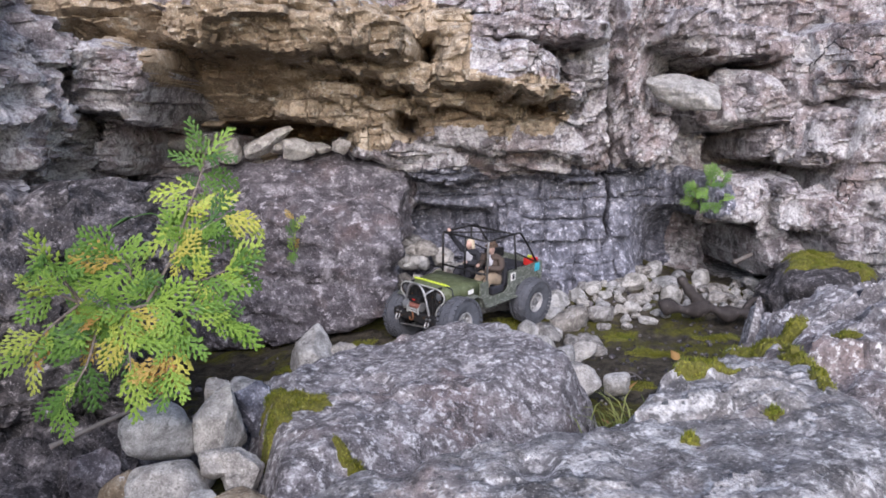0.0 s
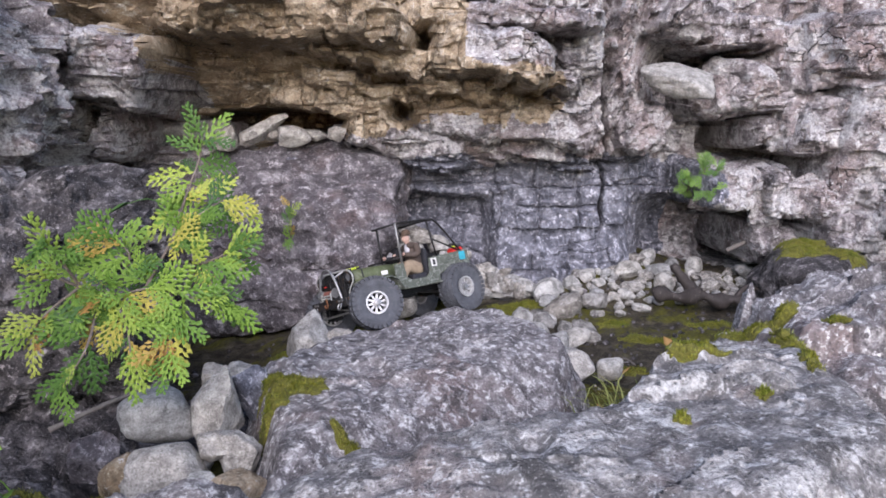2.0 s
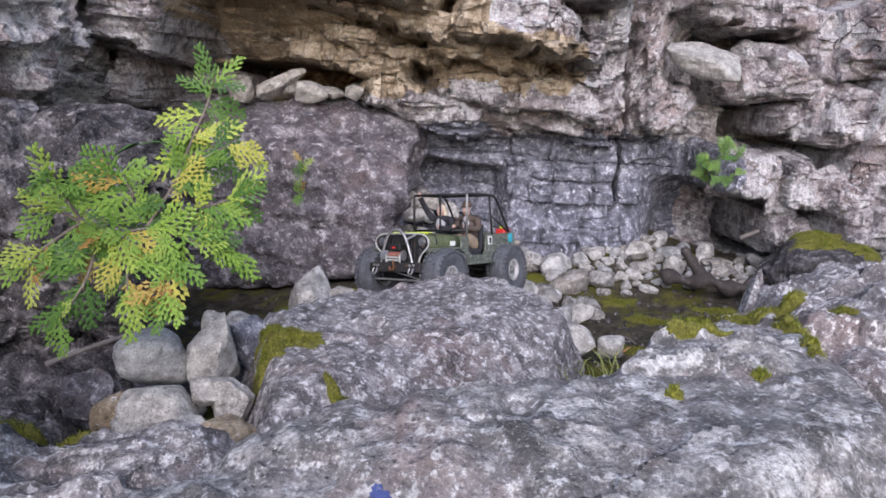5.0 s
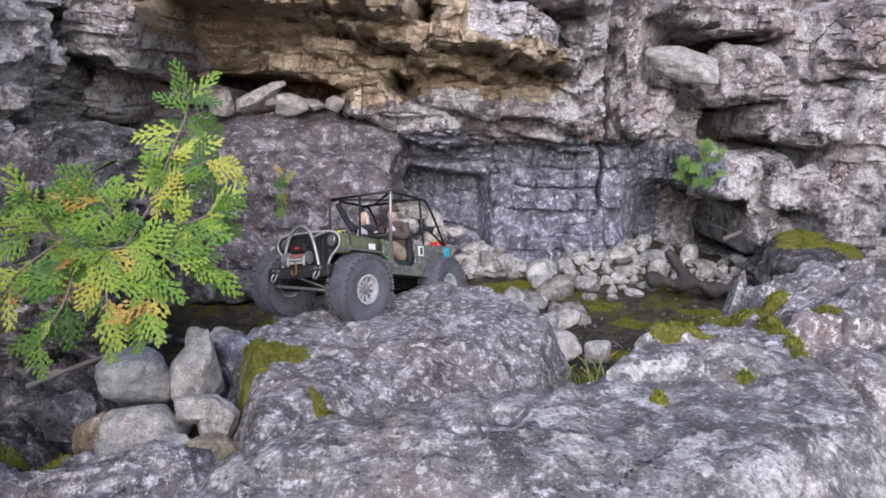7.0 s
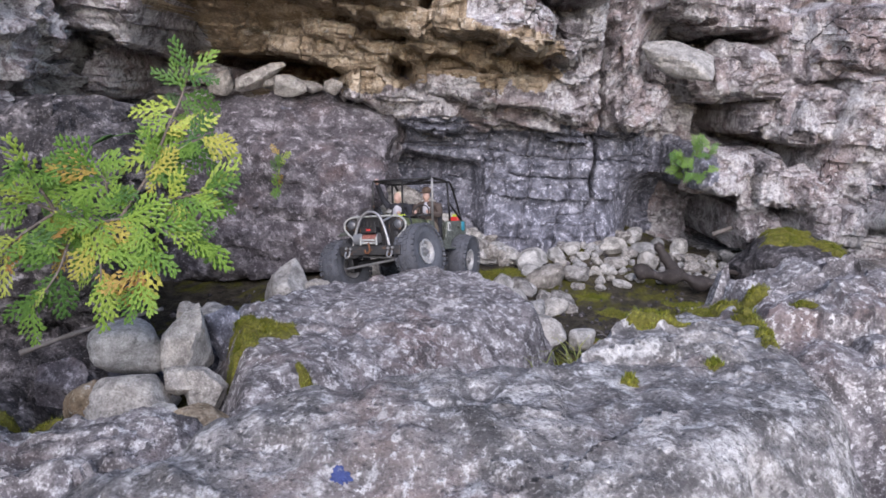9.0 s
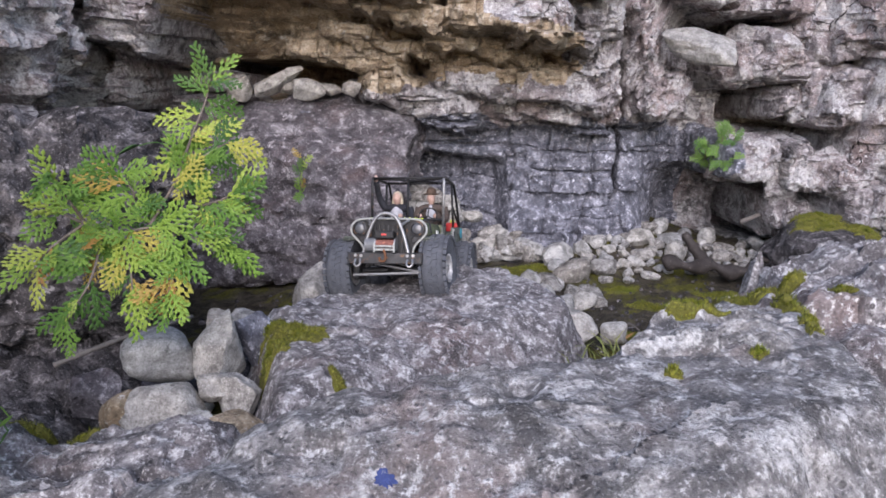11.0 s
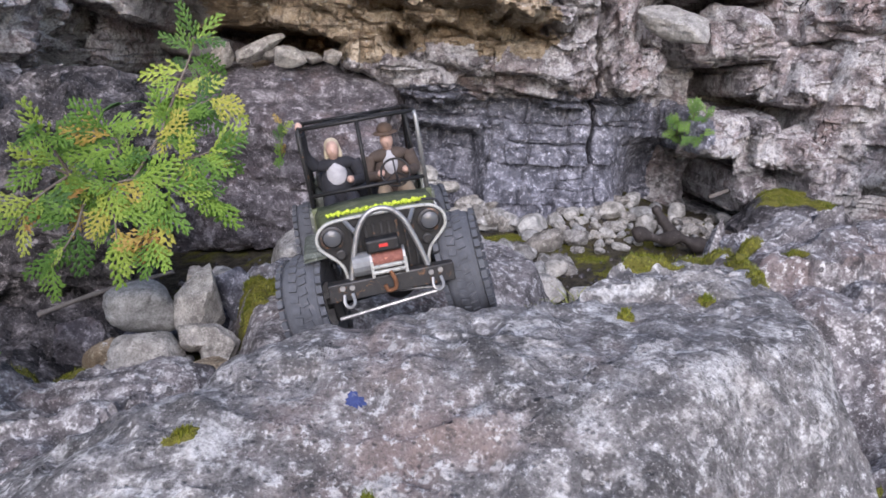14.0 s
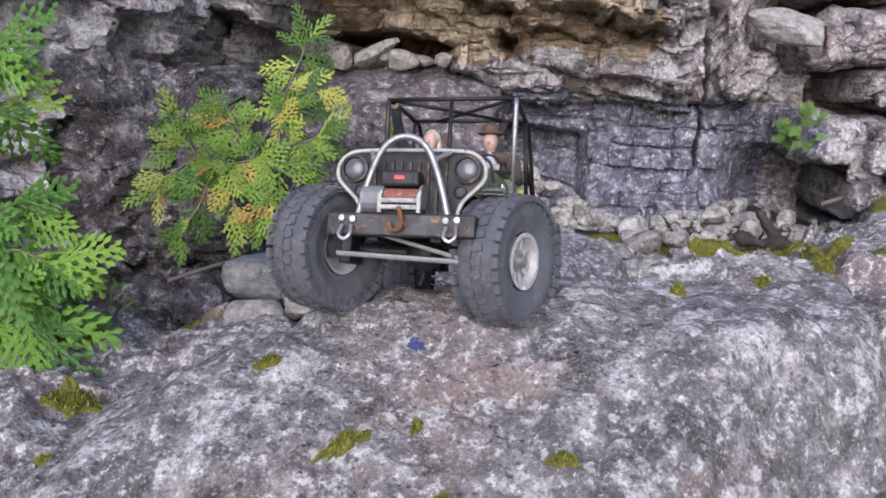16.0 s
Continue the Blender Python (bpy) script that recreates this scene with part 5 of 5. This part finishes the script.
def moss(ob, x, y, a, b, turn, seed, h=0.012, shoots=True):
    """A patch of moss over the plan ellipse a, b: a bumpy bed and many short shoots."""
    if ob.name not in TREES:
        me = ob.data
        TREES[ob.name] = BVHTree.FromPolygons([(ob.matrix_world @ v.co)[:] for v in me.vertices], [p.vertices[:] for p in me.polygons])
    tree, r = TREES[ob.name], random.Random(seed)
    rings, seg, v, f = 9, 44, [], []
    c, s = math.cos(radians(turn)), math.sin(radians(turn))
    rag = [1 + 0.5 * noise.noise((math.cos(6.283 * k / seg) * 3.1, math.sin(6.283 * k / seg) * 3.1, seed * 2.3)) + 0.45 * noise.noise((math.cos(6.283 * k / seg) * 1.7 + seed, math.sin(6.283 * k / seg) * 1.7, seed * 3.1)) for k in range(seg)]

    def drop(u, w):
        hit = tree.ray_cast(Vector((x + u * c - w * s, y + u * s + w * c, 2)), Vector((0, 0, -1)))
        return hit[0], hit[1]

    for i in range(rings + 1):
        for k in range(seg):
            q = i / rings * rag[k]
            p, nn = drop(a * q * math.cos(6.283 * k / seg), b * q * math.sin(6.283 * k / seg))
            if p is None:
                return None
            lift = h * max(0.0, 1 - (i / rings) ** 2.5) * (0.7 + 0.5 * noise.noise(p * 70)) - 0.002 * (i == rings)
            v.append((p + nn * lift)[:])
    for i in range(rings):
        for k in range(seg):
            f.append((i * seg + k, (i + 1) * seg + k, (i + 1) * seg + (k + 1) % seg, i * seg + (k + 1) % seg))
    nb = len(f)
    for _ in range(int(60 + 380000 * a * b) if shoots else 0):
        i = r.randrange(len(v) - seg) if len(v) < seg * (rings + 1) + 1 else r.randrange(seg * rings)
        p = Vector(v[i]) + Vector((r.uniform(-1, 1), r.uniform(-1, 1), 0)) * 0.16 * min(a, b)
        d = Vector((r.uniform(-0.6, 0.6), r.uniform(-0.6, 0.6), 1)).normalized() * r.uniform(0.003, 0.0075)
        w = Vector((r.uniform(-1, 1), r.uniform(-1, 1), 0)).normalized() * 0.0011
        n0 = len(v)
        v.extend([(p - w)[:], (p + w)[:], (p + d)[:]])
        f.append((n0, n0 + 1, n0 + 2))
    me = mesh_from("moss", v, f, False)
    me.materials.append(MOSSBASE)
    me.materials.append(MOSS)
    me.polygons.foreach_set("material_index", [0] * nb + [1] * (len(f) - nb))
    return tagged(new("moss_patch", me), "soft yellow-green moss cushion on the rock", "moss", kind="stuff")


for k, (ob, x, y, a, b, t) in enumerate([
        (slab, -.27, 1.33, .065, .04, -30), (slab, -.305, 1.27, .03, .055, 10), (slab, -.15, 1.12, .04, .015, -40), (slab, -.33, 1.36, .03, .03, 0), (mossy, .5, 1.15, .07, .05, 10), (mossy, .42, 1.22, .07, .028, 5), (mossy, .37, 1.14, .04, .03, 0),
        (mossy, .3, 1.0, .05, .03, 40), (mossy, .24, .94, .04, .02, 40), (fg, .13, .86, .03, .012, 10), (rightb, .68, 1.25, .02, .03, 0), (rightb, .64, 1.36, .03, .02, 0), (leftb, -.48, .92, .03, .02, 0), (shaded, -.74, 1.05, .06, .04, 10), (shaded, -.66, 1.1, .03, .03, 0), (fg, -.084, .455, .035, .012, 50), (fg, -.03, .365, .022, .01, -30),
        (fg, .06, .394, .02, .01, 0), (fg, .118, .456, .02, .007, 10), (fg, .021, .422, .018, .007, -30), (fg, -.022, .489, .008, .014, 0), (leftb, -.4, .469, .035, .012, -30), (fg, .36, .8, .015, .012, 30),
        (mossy, .56, .95, .02, .02, 0), (leftb, -.47, .611, .04, .03, 0), (fg, -.187, .534, .02, .01, 30), (fg, .25, .75, .014, .01, 0), (leftb, -.62, .78, .09, .05, 0), (leftb, -.58, .95, .06, .03, 10), (fg, -.3, .8, .02, .014, 30), (corner, .44, .6, .035, .02, 20), (corner, .42, .5, .03, .03, 0), (corner, .5, .66, .03, .02, 0), (corner, .4, .42, .03, .025, 10), (corner, .52, .55, .02, .02, 40),
        (mossy_rock, 1.12, 2.24, .07, .05, 0), (mossy_rock, 1.22, 2.2, .05, .05, 30), (mossy_rock, 1.14, 2.32, .08, .04, 0), (mossy, .33, .93, .05, .02, 10), (mossy, .2, 1.0, .05, .025, 30), (mossy, .47, .92, .015, .07, -25), (mossy, .5, 1.02, .02, .06, 10)]):
    moss(ob, x, y, a * (0.75 if ob is fg else 1), b * (0.75 if ob is fg else 1), t, 7 + k, 0.008 if ob is fg else 0.012)

for k, (x, y, a, b, t) in enumerate([(.36, 2.03, .07, .035, 10), (.58, 2.0, .09, .04, -10), (.17, 2.3, .11, .07, 20), (.29, 2.38, .1, .05, 10), (.3, 2.25, .07, .05, -20), (-.27, 2.16, .07, .05, 40), (.78, 2.12, .08, .05, 0), (.52, 2.17, .06, .04, 30),
                                    (.45, 1.78, .06, .03, 0), (.72, 1.86, .07, .03, 20), (-.42, 2.02, .06, .03, 0), (.34, 2.42, .06, .03, 0)]):
    moss(ground, x, y, a, b, t, 60 + k, 0.007)

# ---- blue paint blotch on the boulder ----
BLUE = plain("blue_paint", (0.04, 0.06, 0.18), 0.85, 0.0, (0.25, 0.25, 0.27), 0.3, 90)
mark = moss(fg, -0.042, 0.58, 0.0095, 0.0095, 20, 5, 0.0012, False)
if mark:
    mark.name = "paint_mark"
    mark.data.materials.clear()
    mark.data.materials.append(BLUE)
    mark.data.materials.append(BLUE)
    tagged(mark, "faded blue paint blotch on the grey boulder", "paint mark")

# ---- driftwood, stick, twigs, grass ----
wood = tagged(new("driftwood"), "dark wet forked driftwood lying on the mud", "driftwood")
part("trunk", tube([q + Vector((0, 0, 0.006 * math.sin(7 * k))) for k, q in enumerate(arc([(0.66, 2.27, 0.01), (0.76, 2.25, 0.012), (0.86, 2.24, 0.0), (0.93, 2.22, -0.01)], 8))], [0.02 + 0.008 * math.sin(0.9 * k) for k in range(25)], 10), DEADWOOD, wood, "", True)
part("fork", tube(arc([(0.79, 2.25, 0.015), (0.755, 2.27, 0.055), (0.722, 2.29, 0.105)], 6), [0.022 - 0.0008 * k + 0.003 * math.sin(2 * k) for k in range(13)], 9), DEADWOOD, wood, "", True)
part("root", tube(arc([(0.9, 2.23, 0.0), (0.94, 2.26, 0.03), (0.99, 2.27, 0.02)], 5), [0.012 - 0.0006 * k for k in range(11)], 8), DEADWOOD, wood, "", True)
tagged(part("stick", tube(arc([(-0.70, 1.26, 0.07), (-0.603, 1.32, 0.099), (-0.5, 1.42, 0.112)], 8), [0.0052 - 0.0001 * k + 0.0006 * math.sin(2.1 * k) for k in range(17)], 8), PALEWOOD, None, "bleached grey stick wedged under the buttress", True), category="stick")
tagged(part("stick", tube(arc([(0.02 + 0.95, 2.5, 0.1), (1.1, 2.55, 0.13), (1.25, 2.6, 0.11)], 6), 0.008, 7), PALEWOOD, None, "weathered stick below the cliff", True), category="stick")
rt = random.Random(21)
for k in range(16):
    x, y = rt.uniform(0.22, 0.5), rt.uniform(1.35, 1.85)
    a = rt.uniform(0, 6.28)
    L = rt.uniform(0.03, 0.09)
    z = floor_at(x, y) + 0.012
    tagged(part("twig", tube(arc([(x, y, z), (x + 0.5 * L * math.cos(a), y + 0.5 * L * math.sin(a), z + 0.012), (x + L * math.cos(a + 0.3), y + L * math.sin(a + 0.3), z + 0.004)], 4), 0.0018, 5), PALEWOOD if k % 2 else DEADWOOD, None, "thin dry twig on the mud", True), category="twig", group="twigs")
DRY = plain("dead_leaf", (0.42, 0.24, 0.08), 0.7)
for k, (x, y) in enumerate(((0.29, 1.5), (0.33, 1.52), (0.26, 1.56), (0.45, 1.75), (0.6, 1.95))):
    ob = tagged(part("dead_leaf", heart_leaf((0, 0, 0), 1, None), DRY, None, "dry orange-brown leaf on the ground", True), category="leaf", group="dead leaves")
    ob.matrix_basis = pose(x, y, floor_at(x, y) + 0.02, 25, 15, 70 * k) @ Matrix.Diagonal((0.032, 0.028, 0.032, 1))
gv, gf = [], []
for k in range(70):
    x, y = 0.25 + rt.gauss(0, 0.03), 1.0 + rt.gauss(0, 0.025)
    a, L = rt.uniform(0, 6.28), rt.uniform(0.03, 0.075)
    d = Vector((math.cos(a), math.sin(a), 0))
    w = Vector((-d.y, d.x, 0)) * 0.0011
    p = Vector((x, y, 0.165))
    q1, q2 = p + d * L * 0.35 + Vector((0, 0, 0.6 * L)), p + d * L * 0.9 + Vector((0, 0, 0.75 * L))
    n0 = len(gv)
    gv += [(p - w)[:], (p + w)[:], (q1 + w)[:], (q1 - w)[:], q2[:]]
    gf += [(n0, n0 + 1, n0 + 2, n0 + 3), (n0 + 3, n0 + 2, n0 + 4)]
grass = new("grass_tuft", mesh_from("grass_tuft", gv, gf, False))
grass.data.materials.append(leaf_material("grass_blade", [(0.0, (0.14, 0.2, 0.04)), (1.0, (0.42, 0.42, 0.14))], 0.3, False))
tagged(grass, "thin dry and green grass blades on moss", "grass", kind="stuff")


# ---- what moves: the jeep, its axle and wheels, and the dolls in it ----
# seconds, place, yaw, pitch, roll, roll of the front axle, steering
JEEP = [
    (0, 0.074, 2.262, -0.02, -132.5, 2.0, -5.0, 7.0, 5),
    (0.5, 0.070, 2.262, -0.024, -130.5, -1.0, -2.5, 7.0, 0),
    (1, -0.003, 2.227, -0.034, -135.5, -7.8, 11.0, -1.1, -8),
    (1.5, -0.058, 2.225, -0.032, -133.5, -6.0, 15.5, -1.5, -15),
    (2, -0.114, 2.165, -0.018, -135.0, -2.4, 16.8, 2.9, -25),
    (2.5, -0.094, 2.117, -0.015, -138.0, -4.8, 18.3, -1.0, -35),
    (3, -0.081, 2.160, -0.014, -135.5, -5.3, 16.8, -1.5, -35),
    (3.5, -0.032, 2.206, -0.029, -132.9, -8.0, 14.4, 2.0, -33),
    (4, -0.004, 2.221, -0.018, -125.5, -4.5, 15.5, -0.8, -30),
    (4.5, 0.015, 2.159, -0.022, -122.6, -6.2, 8.0, -0.6, 0),
    (7, -0.142, 1.70, 0.063, -121.8, -14.8, 11.4, -6.5, -8),
    (7.5, -0.170, 1.70, 0.060, -124.5, -12.8, 13.7, -5.0, -32),
    (8, -0.158, 1.715, 0.056, -123.8, -14.0, 12.6, -4.4, -32),
    (8.5, -0.087, 1.90, 0.034, -117.4, -16.0, 8.3, -0.5, -28),
    (9, -0.034, 1.99, 0.022, -110.6, -11.3, 8.6, 9.0, -12),
    (11.5, -0.098, 1.645, 0.071, -95.5, -14.0, 1.1, 2.0, 0),
    (12, -0.072, 1.408, 0.133, -86.7, -4.1, 4.7, 2.6, 6),
    (12.5, -0.068, 1.340, 0.152, -83.9, 0.4, 2.7, 5.4, 4),
    (13, -0.068, 1.195, 0.164, -78.6, 3.6, 2.2, 0.5, 0),
    (13.5, -0.062, 1.154, 0.168, -79.5, 3.0, 4.0, 3.0, -3),
    (14, -0.040, 1.080, 0.182, -81.5, -1.8, 10.8, 5.5, -10),
    (14.5, -0.024, 0.925, 0.194, -86.5, -12.0, 7.0, 3.5, -24),
    (15, -0.045, 0.845, 0.206, -88.1, -15.5, 0.8, 0.4, -18),
    (15.5, -0.029, 0.812, 0.210, -91.5, -16.5, 7.0, -4.2, -18),
    (16, -0.039, 0.788, 0.212, -95.0, -17.6, 3.1, -2.3, -22),
]


def jeep_at(t):
    """The jeep's numbers at t: a cubic from row to row that does not overshoot."""
    r = np.array(JEEP)
    i = int(np.clip(np.searchsorted(r[:, 0], t, side="right") - 1, 0, len(r) - 2))
    d = np.diff(r[:, 1:], axis=0) / np.diff(r[:, :1], axis=0)

    def slope(k):
        if k == 0 or k == len(r) - 1:
            return np.zeros(r.shape[1] - 1)
        a, b = d[k - 1], d[k]
        return np.where(a * b > 0, 2 * a * b / np.where(a + b == 0, 1, a + b), 0)

    h = r[i + 1, 0] - r[i, 0]
    u = (t - r[i, 0]) / h
    return ((2 * u ** 3 - 3 * u ** 2 + 1) * r[i, 1:] + (u ** 3 - 2 * u ** 2 + u) * h * slope(i) + (3 * u ** 2 - 2 * u ** 3) * r[i + 1, 1:] + (u ** 3 - u ** 2) * h * slope(i + 1))


def motions():
    times = [round(0.1 * k, 1) for k in range(161)]
    at = [jeep_at(t) for t in times]
    path = [(t, pose(q[0], q[1], q[2], q[5], q[4], q[3])) for t, q in zip(times, at)]
    for thing in (jeep, driver, passenger):
        walk(thing, path)
    rolled = [0.0]
    for a, b in zip(at, at[1:]):
        yaw = radians((a[3] + b[3]) / 2)
        way = (b[0] - a[0]) * math.cos(yaw) + (b[1] - a[1]) * math.sin(yaw)
        rolled.append(rolled[-1] + math.degrees(way / TR))
    axle = [(t, pose(0, 0, TR) @ pose(0.17, 0, 0, q[6], 0, 0)) for t, q in zip(times, at)]
    walk(front_axle, axle)
    rear = [(t, pose(-0.17, 0, TR, -0.4 * q[6], 0, 0)) for t, q in zip(times, at)]
    walk(rear_axle, rear)
    for hub, x, s in WHEELS:
        base = axle if x > 0 else rear
        walk(hub, [(t, m @ pose(0, s * 0.104, 0, 0, 0, q[7] if x > 0 else 0) @ pose(0, 0, 0, 0, spin, 0)) for (t, m), q, spin in zip(base, at, rolled)])


motions()
